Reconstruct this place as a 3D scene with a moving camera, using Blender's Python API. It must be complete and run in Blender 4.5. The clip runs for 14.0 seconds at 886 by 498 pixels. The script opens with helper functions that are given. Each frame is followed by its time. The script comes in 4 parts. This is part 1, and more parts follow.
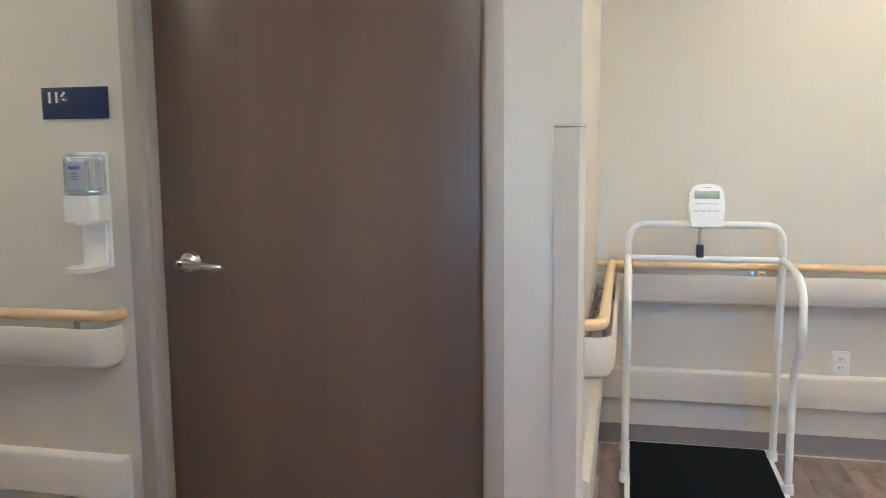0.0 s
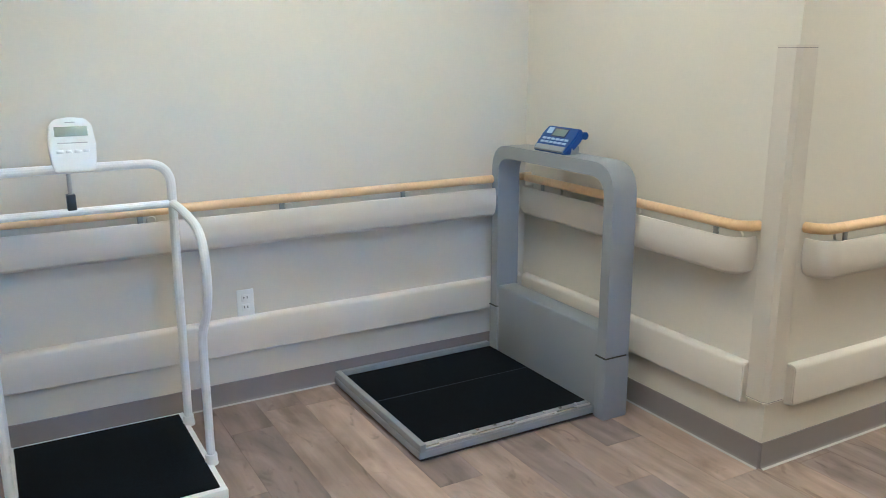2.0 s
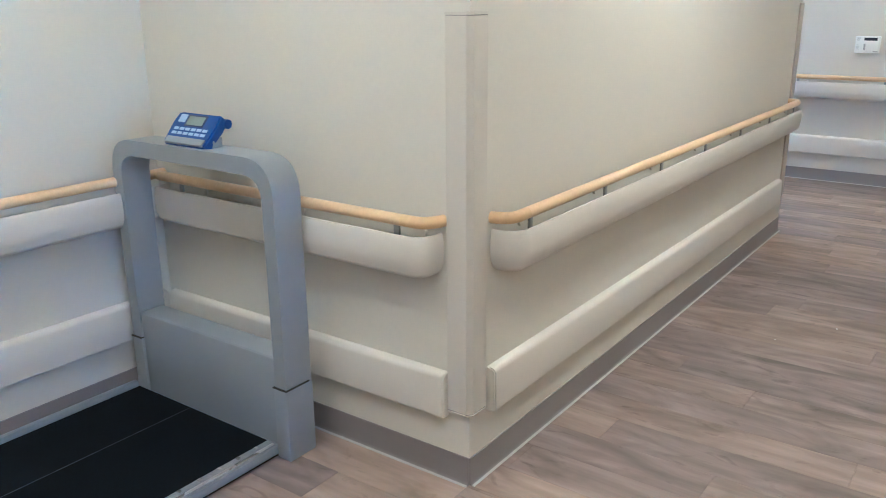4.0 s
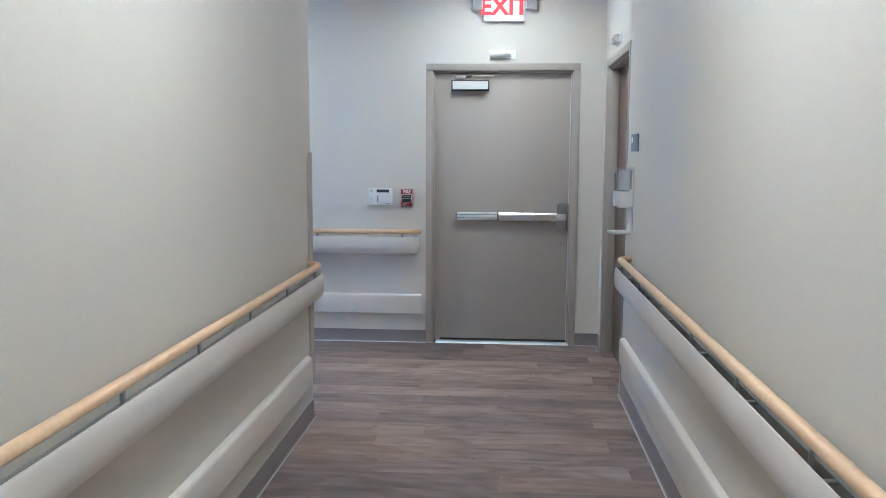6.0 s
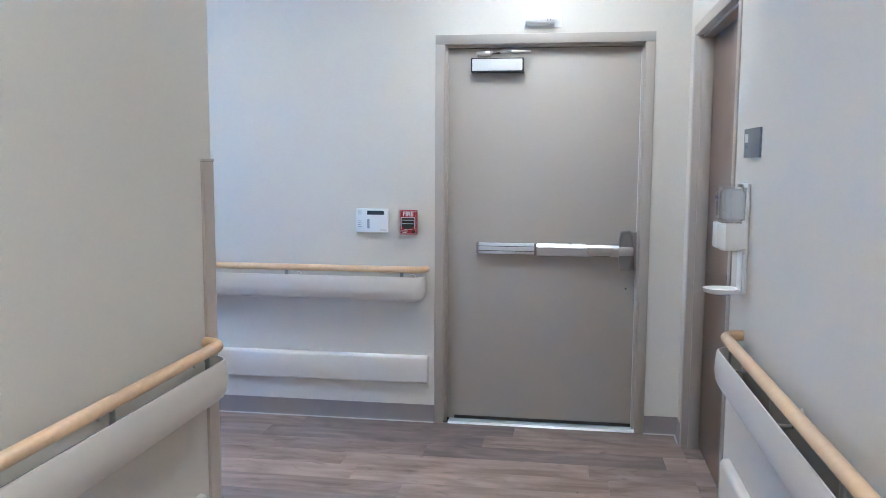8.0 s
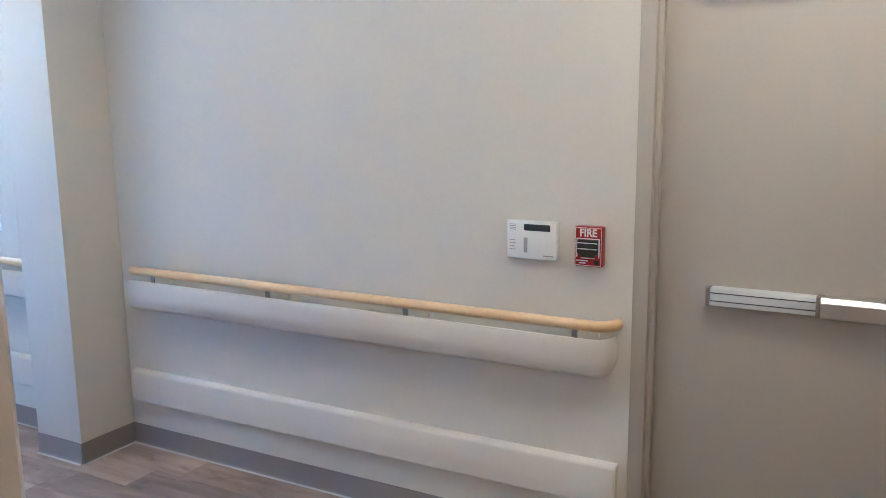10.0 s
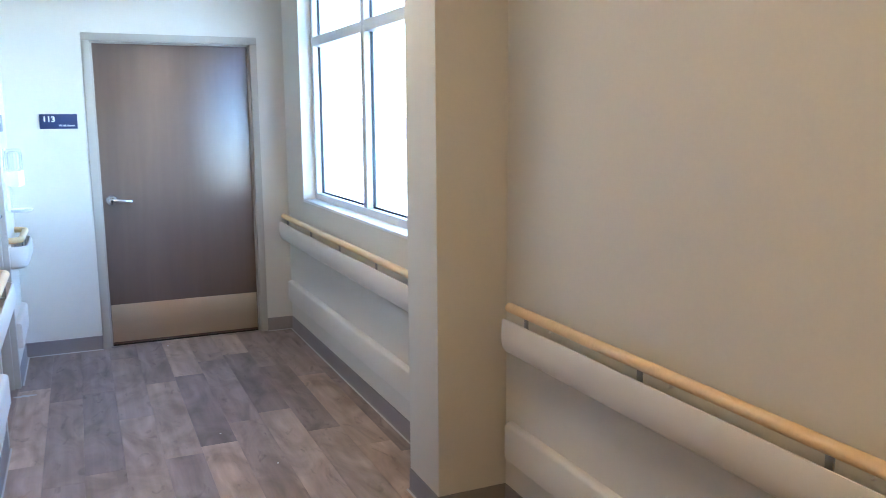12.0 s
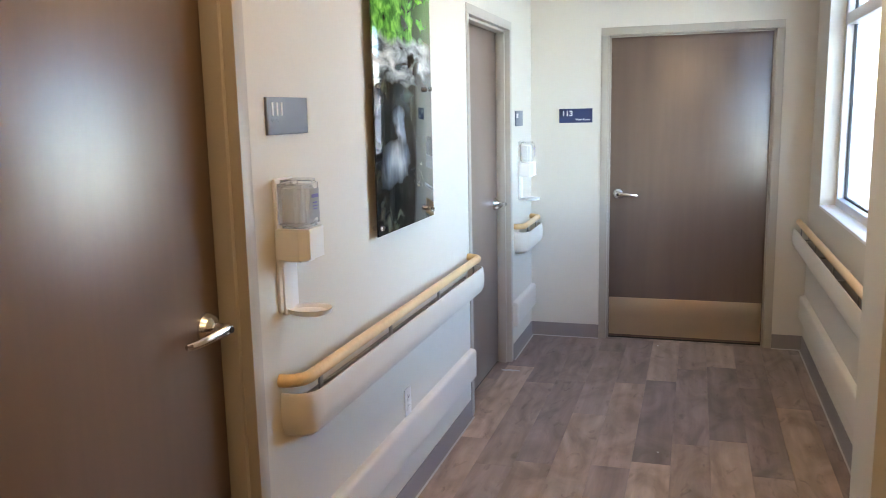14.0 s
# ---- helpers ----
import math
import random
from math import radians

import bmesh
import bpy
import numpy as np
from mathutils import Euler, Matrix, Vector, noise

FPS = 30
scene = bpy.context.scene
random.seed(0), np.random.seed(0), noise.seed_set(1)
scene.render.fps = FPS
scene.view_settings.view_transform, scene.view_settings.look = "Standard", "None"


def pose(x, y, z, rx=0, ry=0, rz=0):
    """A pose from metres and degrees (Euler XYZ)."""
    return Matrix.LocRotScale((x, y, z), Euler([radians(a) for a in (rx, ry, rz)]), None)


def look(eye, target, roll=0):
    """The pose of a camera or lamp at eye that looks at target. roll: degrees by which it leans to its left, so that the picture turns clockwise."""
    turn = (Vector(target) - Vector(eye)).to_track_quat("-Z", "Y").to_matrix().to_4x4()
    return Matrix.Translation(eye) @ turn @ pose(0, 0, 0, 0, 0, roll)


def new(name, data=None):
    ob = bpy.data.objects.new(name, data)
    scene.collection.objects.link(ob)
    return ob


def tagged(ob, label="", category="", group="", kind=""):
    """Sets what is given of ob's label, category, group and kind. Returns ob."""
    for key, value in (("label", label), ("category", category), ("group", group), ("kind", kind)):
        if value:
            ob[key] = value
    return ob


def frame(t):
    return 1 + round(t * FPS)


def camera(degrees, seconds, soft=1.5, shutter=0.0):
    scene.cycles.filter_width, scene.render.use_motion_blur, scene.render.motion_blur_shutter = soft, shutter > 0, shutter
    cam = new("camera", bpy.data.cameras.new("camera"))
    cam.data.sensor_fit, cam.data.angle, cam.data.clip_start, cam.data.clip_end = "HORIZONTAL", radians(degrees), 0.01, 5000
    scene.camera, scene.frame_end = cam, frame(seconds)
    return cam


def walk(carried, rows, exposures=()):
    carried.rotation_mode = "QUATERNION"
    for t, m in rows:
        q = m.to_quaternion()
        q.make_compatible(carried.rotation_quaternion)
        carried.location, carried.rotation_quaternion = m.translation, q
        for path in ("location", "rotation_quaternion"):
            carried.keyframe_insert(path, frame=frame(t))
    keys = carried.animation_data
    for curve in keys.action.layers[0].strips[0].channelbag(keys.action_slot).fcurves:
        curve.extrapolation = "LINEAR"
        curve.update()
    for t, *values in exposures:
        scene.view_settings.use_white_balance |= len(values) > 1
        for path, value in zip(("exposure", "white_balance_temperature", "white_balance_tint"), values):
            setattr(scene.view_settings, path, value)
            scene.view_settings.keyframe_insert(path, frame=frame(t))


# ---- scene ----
cam = camera(56.9, 14.0, soft=0.7, shutter=0.1)
PATH = [
    (0, (0.788, 0.197, 1.441), (0.352, 2.133, 1.194), -0.5),
    (0.5, (0.794, 0.398, 1.436), (0.75, 2.377, 1.156), -0.3),
    (1, (0.796, 0.551, 1.455), (1.119, 2.498, 1.129), -0.7),
    (1.5, (0.799, 0.705, 1.485), (1.464, 2.548, 1.084), -0.6),
    (2, (0.86, 0.816, 1.5), (1.81, 2.51, 1.022), -0.2),
    (2.2, (0.907, 0.877, 1.511), (1.931, 2.517, 1.0), -0.1),
    (4.3, (1.412, 1.41, 1.547), (3.082, 2.358, 0.989), 0.0),
    (4.5, (1.558, 1.492, 1.555), (3.309, 2.298, 1.022), 0.4),
    (5, (1.801, 1.55, 1.555), (3.693, 2.054, 1.15), 0.3),
    (5.5, (2.102, 1.56, 1.526), (4.064, 1.821, 1.238), 0.3),
    (6, (2.5, 1.544, 1.508), (4.48, 1.692, 1.274), 0.3),
    (6.5, (2.91, 1.54, 1.491), (4.893, 1.672, 1.276), 0.3),
    (7, (3.379, 1.486, 1.495), (5.361, 1.637, 1.278), 0.4),
    (7.5, (3.864, 1.459, 1.487), (5.841, 1.668, 1.271), 0.3),
    (8, (4.351, 1.424, 1.507), (6.317, 1.722, 1.29), 0.3),
    (8.2, (4.543, 1.386, 1.499), (6.491, 1.781, 1.278), 0.3),
    (10.3, (6.475, 1.469, 1.634), (8.134, 2.534, 1.299), -0.5),
    (10.5, (6.622, 1.491, 1.617), (8.217, 2.654, 1.294), -0.4),
    (11, (6.924, 1.545, 1.608), (8.32, 2.94, 1.282), -0.8),
    (11.5, (7.128, 1.674, 1.554), (8.258, 3.297, 1.255), -0.0),
    (12, (7.349, 1.793, 1.617), (8.148, 3.599, 1.296), -0.4),
    (12.5, (7.587, 1.931, 1.63), (8.023, 3.855, 1.304), -0.4),
    (13, (7.792, 2.097, 1.638), (7.856, 4.068, 1.306), -0.7),
    (13.5, (7.955, 2.201, 1.65), (7.685, 4.155, 1.317), -0.9),
    (14, (8.05, 2.085, 1.645), (7.467, 3.97, 1.314), -1.2),
]
EXPOSURES = [(0, 5.95, 4260, 0), (1, 5.93, 4060, -4), (1.5, 5.87, 3970, -4), (2, 5.9, 3900, -3), (4.4, 6.02, 3740, 1), (5, 5.8, 3680, 2), (5.5, 5.6, 3640, 2), (6.5, 5.6, 3560, 3), (8, 5.86, 3600, 4), (10.4, 5.62, 4120, 4), (11, 5.58, 4220, 4), (11.6, 5.35, 4600, 5), (12.1, 5.1, 5400, 6), (12.5, 4.88, 5980, 8), (13.2, 4.74, 6350, 9), (14, 4.78, 6750, 10)]
walk(cam, [(t, look(eye, target, roll)) for t, eye, target, roll in PATH], EXPOSURES)

# ---- world and light ----
world = bpy.data.worlds.new("sky")
scene.world = world
world.use_nodes = True
wn = world.node_tree.nodes
sky = wn.new("ShaderNodeTexSky")
sky.sky_type = "NISHITA"
sky.sun_disc = False
sky.sun_elevation, sky.sun_rotation = radians(52), radians(285)
sky.dust_density, sky.ozone_density = 0.1, 3.0
wn["Background"].inputs["Strength"].default_value = 0.15
world.node_tree.links.new(sky.outputs[0], wn["Background"].inputs["Color"])
sun = new("sun", bpy.data.lights.new("sun", "SUN"))
sun.data.energy, sun.data.angle, sun.data.color = 2.2, radians(0.5), (1.0, 0.96, 0.90)
sun.matrix_world = look((-30, 8, 40), (0, 0, 0))
LAMP = 0.62                      # strength of the ceiling lights' diffusers
LAMP_COLOUR = (1.0, 0.665, 0.345)


# ---- materials ----
def material(name, colour, rough=0.5, metal=0.0, big=(2.0, 0.06), fine=(150.0, 0.04), bump=0.0, bump_scale=200.0,
             stretch=(1, 1, 1), gloss_var=0.08, spec=0.5, coat=0.0):
    """A surface with variation at two scales, in metres."""
    m = bpy.data.materials.new(name)
    m.use_nodes = True
    n, l = m.node_tree.nodes, m.node_tree.links
    b = n["Principled BSDF"]
    b.inputs["Metallic"].default_value = metal
    b.inputs["Specular IOR Level"].default_value = spec
    b.inputs["Coat Weight"].default_value = coat
    co = n.new("ShaderNodeTexCoord")
    mp = n.new("ShaderNodeMapping")
    mp.inputs["Scale"].default_value = stretch
    l.new(co.outputs["Object"], mp.inputs["Vector"])
    total = None
    for scale, amount in (big, fine):
        t = n.new("ShaderNodeTexNoise")
        t.inputs["Scale"].default_value, t.inputs["Detail"].default_value = scale, 4
        l.new(mp.outputs[0], t.inputs["Vector"])
        r = n.new("ShaderNodeMapRange")
        r.inputs["From Min"].default_value, r.inputs["From Max"].default_value = 0.25, 0.75
        r.inputs["To Min"].default_value, r.inputs["To Max"].default_value = 1 - amount, 1 + amount
        l.new(t.outputs["Fac"], r.inputs["Value"])
        if total is None:
            total = r.outputs[0]
            g = n.new("ShaderNodeMapRange")
            g.inputs["To Min"].default_value = max(0.02, rough - gloss_var)
            g.inputs["To Max"].default_value = min(1, rough + gloss_var)
            l.new(t.outputs["Fac"], g.inputs["Value"])
            l.new(g.outputs[0], b.inputs["Roughness"])
        else:
            mul = n.new("ShaderNodeMath")
            mul.operation = "MULTIPLY"
            l.new(total, mul.inputs[0])
            l.new(r.outputs[0], mul.inputs[1])
            total = mul.outputs[0]
    v = n.new("ShaderNodeVectorMath")
    v.operation = "SCALE"
    v.inputs[0].default_value = colour
    l.new(total, v.inputs["Scale"])
    l.new(v.outputs[0], b.inputs["Base Color"])
    if bump:
        t = n.new("ShaderNodeTexNoise")
        t.inputs["Scale"].default_value, t.inputs["Detail"].default_value = bump_scale, 3
        l.new(mp.outputs[0], t.inputs["Vector"])
        k = n.new("ShaderNodeBump")
        k.inputs["Strength"].default_value, k.inputs["Distance"].default_value = 0.5, bump
        l.new(t.outputs["Fac"], k.inputs["Height"])
        l.new(k.outputs[0], b.inputs["Normal"])
    return m


def glow(name, colour, strength):
    m = bpy.data.materials.new(name)
    m.use_nodes = True
    b = m.node_tree.nodes["Principled BSDF"]
    b.inputs["Base Color"].default_value = (*colour, 1)
    b.inputs["Emission Color"].default_value = (*colour, 1)
    b.inputs["Emission Strength"].default_value = strength
    return m


def clear(name, colour=(1, 1, 1), rough=0.0, ior=1.45):
    m = bpy.data.materials.new(name)
    m.use_nodes = True
    b = m.node_tree.nodes["Principled BSDF"]
    b.inputs["Base Color"].default_value = (*colour, 1)
    b.inputs["Transmission Weight"].default_value = 1
    b.inputs["Roughness"].default_value = rough
    b.inputs["IOR"].default_value = ior
    return m


def film(name, tint, body):
    """Thin clear plastic: lets most light straight through, with a glossy skin; body: how much of it is milky."""
    m = bpy.data.materials.new(name)
    m.use_nodes = True
    n, l = m.node_tree.nodes, m.node_tree.links
    b = n["Principled BSDF"]
    b.inputs["Base Color"].default_value = (0.92, 0.93, 0.94, 1)
    b.inputs["Roughness"].default_value = 0.08
    tr, mx = n.new("ShaderNodeBsdfTransparent"), n.new("ShaderNodeMixShader")
    gl, mg, fr = n.new("ShaderNodeBsdfGlossy"), n.new("ShaderNodeMixShader"), n.new("ShaderNodeFresnel")
    tr.inputs["Color"].default_value = (*tint, 1)
    gl.inputs["Roughness"].default_value = 0.04
    fr.inputs["IOR"].default_value = 1.28
    mx.inputs["Fac"].default_value = body
    l.new(tr.outputs[0], mx.inputs[1])
    l.new(b.outputs[0], mx.inputs[2])
    l.new(fr.outputs[0], mg.inputs["Fac"])
    l.new(mx.outputs[0], mg.inputs[1])
    l.new(gl.outputs[0], mg.inputs[2])
    l.new(mg.outputs[0], n["Material Output"].inputs["Surface"])
    return m


PAINT = material("wall_paint", (0.655, 0.618, 0.54), 0.55, big=(0.7, 0.015), fine=(90, 0.012), bump=0.0006, bump_scale=160)
CEIL = material("ceiling_tile", (0.74, 0.735, 0.71), 0.9, fine=(60, 0.05), bump=0.001, bump_scale=90)
VINYL = material("guard_vinyl", (0.67, 0.625, 0.555), 0.42, big=(1.5, 0.02), fine=(300, 0.02), bump=0.0003, bump_scale=420)
GUARD = material("corner_guard_vinyl", (0.60, 0.555, 0.485), 0.42, big=(1.5, 0.02), fine=(300, 0.02), bump=0.0003, bump_scale=420)
# Darker guard vinyl, only for the corner guard at the corridor's end.
GUARD_DARK = material("darker_guard_vinyl", (0.49, 0.43, 0.365), 0.45, big=(1.5, 0.03), fine=(300, 0.02))
MAPLE = material("maple_rail", (0.73, 0.525, 0.29), 0.38, big=(6, 0.07), fine=(60, 0.05), stretch=(1, 1, 1), coat=0.15)
ELBOW = material("maple_elbow", (0.71, 0.495, 0.245), 0.38, big=(7, 0.08), fine=(60, 0.05), coat=0.15)
BASE = material("rubber_base", (0.235, 0.21, 0.205), 0.5, big=(2, 0.06), fine=(200, 0.03))
CAULK = material("caulk", (0.46, 0.44, 0.415), 0.6)
FRAME = material("frame_paint", (0.425, 0.386, 0.325), 0.4, big=(3, 0.03), fine=(200, 0.02), bump=0.0002, bump_scale=300)
STEELDOOR = material("steel_door_paint", (0.44, 0.40, 0.338), 0.42, big=(1.6, 0.03), fine=(200, 0.02), bump=0.0002, bump_scale=260)
STEEL = material("brushed_steel", (0.66, 0.65, 0.63), 0.28, 1.0, big=(4, 0.05), fine=(300, 0.06))
CHROME = material("satin_chrome", (0.72, 0.72, 0.73), 0.2, 1.0, big=(8, 0.03), fine=(300, 0.02))
# Golden tint puts the warm reflection into the kick plate's colour.
BRUSHED = material("kick_plate_warm_steel", (0.72, 0.585, 0.41), 0.32, 1.0, big=(3, 0.05), fine=(120, 0.04), stretch=(0.6, 1, 3), gloss_var=0.02)
ALU = material("anodised_aluminium", (0.72, 0.73, 0.74), 0.38, 0.25, big=(4, 0.03), fine=(200, 0.02))
WHITE = material("white_plastic", (0.80, 0.80, 0.79), 0.35, big=(8, 0.015), fine=(300, 0.01))
WHITEPAINT = material("white_powder_coat", (0.78, 0.79, 0.80), 0.3, big=(8, 0.03), fine=(300, 0.02))
GREYCOAT = material("grey_powder_coat", (0.285, 0.30, 0.32), 0.42, big=(5, 0.05), fine=(400, 0.05), bump=0.0002, bump_scale=700)
SCUFFED = material("scuffed_grey_coat", (0.36, 0.37, 0.385), 0.35, 0.3, big=(14, 0.25), fine=(220, 0.2))
RUBBER = material("black_rubber_mat", (0.005, 0.007, 0.010), 0.92, spec=0.12, big=(3, 0.25), fine=(160, 0.3), bump=0.0012, bump_scale=260)
BLACK = material("black_plastic", (0.018, 0.018, 0.02), 0.4)
BLUE = material("blue_plastic", (0.011, 0.055, 0.26), 0.35)
PALEKEY = material("pale_keys", (0.42, 0.52, 0.72), 0.4)
LCD = material("lcd_screen", (0.30, 0.34, 0.29), 0.15, big=(20, 0.05))
LCDDARK = material("dark_display", (0.035, 0.045, 0.06), 0.15)
RED = material("red_enamel", (0.31, 0.012, 0.018), 0.3)
NAVY = material("navy_sign", (0.022, 0.036, 0.11), 0.4)
SLATE = material("slate_sign", (0.165, 0.185, 0.22), 0.45)
LETTER = material("white_lettering", (0.82, 0.82, 0.80), 0.5)
INK = material("printed_ink", (0.08, 0.07, 0.25), 0.5)
GREYINK = material("grey_ink", (0.35, 0.35, 0.36), 0.5)
REDLETTER = glow("lit_exit_letters", (0.62, 0.02, 0.015), 0.02)
GLASS = clear("window_glass")
ACRYLIC = film("clear_acrylic", (0.99, 0.995, 0.995), 0.07)
GEL = film("clear_gel", (0.99, 0.99, 0.99), 0.35)
DIFFUSER = glow("light_diffuser", LAMP_COLOUR, LAMP)
# Greyed down to carry the shade of the gap behind the rail.
RETAIN = material("shaded_retainer", (0.27, 0.26, 0.25), 0.5, 0.2)
BRACKET = material("bracket_steel", (0.36, 0.355, 0.35), 0.3, 1.0)
# Near-black for gaskets and joints, and for shade put into gaps.
EDGE = material("gasket_and_gap_black", (0.03, 0.03, 0.03), 0.7)
GROUND = material("pale_concrete", (0.33, 0.325, 0.315), 0.9, big=(0.2, 0.12), fine=(3, 0.1))
ROAD = material("asphalt", (0.05, 0.05, 0.052), 0.9, big=(0.3, 0.2), fine=(20, 0.2))
SIDING = material("pale_siding", (0.55, 0.52, 0.48), 0.8)
ROOF = material("dark_roof", (0.03, 0.03, 0.032), 0.8)


def laminate(name, colour, along):
    """Wood-grain door laminate: fine streaks along the upright axis, with broad soft bands."""
    m = material(name, colour, 0.30, big=(0.6, 0.13), fine=(5, 0.05), stretch=along, gloss_var=0.01, bump=0.00012, bump_scale=14, spec=0.6)
    return m


DOORWOOD = laminate("walnut_laminate", (0.162, 0.111, 0.082), (7, 7, 0.5))


def plank_material(name, shade, cool, warm):
    """Printed vinyl plank; shade: how light this print of the board is."""
    m = bpy.data.materials.new(name)
    m.use_nodes = True
    n, l = m.node_tree.nodes, m.node_tree.links
    b = n["Principled BSDF"]
    co, oi, geo = n.new("ShaderNodeTexCoord"), n.new("ShaderNodeObjectInfo"), n.new("ShaderNodeNewGeometry")
    rnd = n.new("ShaderNodeMath")
    rnd.operation = "ADD"
    l.new(oi.outputs["Random"], rnd.inputs[0])
    l.new(geo.outputs["Random Per Island"], rnd.inputs[1])
    wrap = n.new("ShaderNodeMath")
    wrap.operation = "FRACT"
    l.new(rnd.outputs[0], wrap.inputs[0])
    off = n.new("ShaderNodeVectorMath")
    off.operation = "SCALE"
    off.inputs[0].default_value = (17.0, 31.0, 7.0)
    l.new(wrap.outputs[0], off.inputs["Scale"])
    add = n.new("ShaderNodeVectorMath")
    add.operation = "ADD"
    l.new(co.outputs["Object"], add.inputs[0])
    l.new(off.outputs[0], add.inputs[1])

    def noise_at(stretch, scale, detail, lo, hi, dist=0.0):
        mp, t, r = n.new("ShaderNodeMapping"), n.new("ShaderNodeTexNoise"), n.new("ShaderNodeMapRange")
        mp.inputs["Scale"].default_value = stretch
        t.inputs["Scale"].default_value, t.inputs["Detail"].default_value, t.inputs["Distortion"].default_value = scale, detail, dist
        r.inputs["From Min"].default_value, r.inputs["From Max"].default_value = 0.3, 0.7
        r.inputs["To Min"].default_value, r.inputs["To Max"].default_value = lo, hi
        l.new(add.outputs[0], mp.inputs["Vector"])
        l.new(mp.outputs[0], t.inputs["Vector"])
        l.new(t.outputs["Fac"], r.inputs["Value"])
        return r.outputs[0], t.outputs["Fac"]

    grain, gfac = noise_at((11, 0.6, 1), 3.2, 6, 0.94, 1.06, 0.7)
    cloud, _ = noise_at((3.6, 1.3, 1), 1.7, 4, 0.69, 1.23, 1.1)
    streak, _ = noise_at((30, 1.0, 1), 2.2, 3, 0.97, 1.03)
    knot, _ = noise_at((6, 2.2, 1), 2.6, 4, 1.0, 0.70, 1.2)
    knot.node.inputs["From Min"].default_value, knot.node.inputs["From Max"].default_value = 0.60, 0.74
    # cathedral grain: long nested rings drawn out along the board
    mw, wave, wr = n.new("ShaderNodeMapping"), n.new("ShaderNodeTexWave"), n.new("ShaderNodeMapRange")
    mw.inputs["Scale"].default_value = (3.4, 0.42, 1)
    wave.wave_type, wave.rings_direction = "RINGS", "Z"
    wave.inputs["Scale"].default_value, wave.inputs["Distortion"].default_value = 1.3, 4.0
    wave.inputs["Detail"].default_value, wave.inputs["Detail Scale"].default_value = 3.0, 1.4
    wr.inputs["To Min"].default_value, wr.inputs["To Max"].default_value = 0.95, 1.04
    l.new(add.outputs[0], mw.inputs["Vector"])
    l.new(mw.outputs[0], wave.inputs["Vector"])
    l.new(wave.outputs["Fac"], wr.inputs["Value"])
    ring = wr.outputs[0]
    tone = n.new("ShaderNodeMapRange")
    tone.inputs["To Min"].default_value, tone.inputs["To Max"].default_value = shade * 0.94, shade * 1.06
    l.new(wrap.outputs[0], tone.inputs["Value"])
    cur = tone.outputs[0]
    for s in (grain, cloud, streak, knot, ring):
        mu = n.new("ShaderNodeMath")
        mu.operation = "MULTIPLY"
        l.new(cur, mu.inputs[0])
        l.new(s, mu.inputs[1])
        cur = mu.outputs[0]
    mix = n.new("ShaderNodeMix")
    mix.data_type = "RGBA"
    mix.inputs["A"].default_value = (*cool, 1)
    mix.inputs["B"].default_value = (*warm, 1)
    l.new(wrap.outputs[0], mix.inputs["Factor"])
    v = n.new("ShaderNodeVectorMath")
    v.operation = "SCALE"
    l.new(mix.outputs["Result"], v.inputs[0])
    l.new(cur, v.inputs["Scale"])
    l.new(v.outputs[0], b.inputs["Base Color"])
    rr = n.new("ShaderNodeMapRange")
    b.inputs["Specular IOR Level"].default_value = 0.07
    rr.inputs["To Min"].default_value, rr.inputs["To Max"].default_value = 0.40, 0.60
    l.new(gfac, rr.inputs["Value"])
    l.new(rr.outputs[0], b.inputs["Roughness"])
    k = n.new("ShaderNodeBump")
    k.inputs["Strength"].default_value, k.inputs["Distance"].default_value = 0.4, 0.0006
    l.new(gfac, k.inputs["Height"])
    l.new(k.outputs[0], b.inputs["Normal"])
    return m


PLANKS = [plank_material("vinyl_plank_dark", 0.92, (0.262, 0.213, 0.195), (0.30, 0.238, 0.212)),
          plank_material("vinyl_plank_middle", 0.98, (0.270, 0.216, 0.191), (0.338, 0.259, 0.210)),
          plank_material("vinyl_plank_light", 1.08, (0.295, 0.235, 0.202), (0.355, 0.270, 0.214))]


# ---- building helpers ----
def box(bm, a, b, bevel=0.0, seg=2):
    (x0, y0, z0), (x1, y1, z1) = a, b
    vs = [bm.verts.new(c) for c in ((x0, y0, z0), (x1, y0, z0), (x1, y1, z0), (x0, y1, z0), (x0, y0, z1), (x1, y0, z1), (x1, y1, z1), (x0, y1, z1))]
    fs = [bm.faces.new([vs[i] for i in q]) for q in ((0, 3, 2, 1), (4, 5, 6, 7), (0, 1, 5, 4), (1, 2, 6, 5), (2, 3, 7, 6), (3, 0, 4, 7))]
    if bevel:
        es = list({e for f in fs for e in f.edges})
        bmesh.ops.bevel(bm, geom=es, offset=bevel, segments=seg, affect="EDGES", profile=0.5)
    return bm


def rod(bm, p, q, r0, r1=None, seg=16):
    p, q = Vector(p), Vector(q)
    d = q - p
    m = Matrix.Translation((p + q) / 2) @ d.to_track_quat("Z", "Y").to_matrix().to_4x4()
    bmesh.ops.create_cone(bm, cap_ends=True, segments=seg, radius1=r0, radius2=r0 if r1 is None else r1, depth=d.length, matrix=m)
    return bm


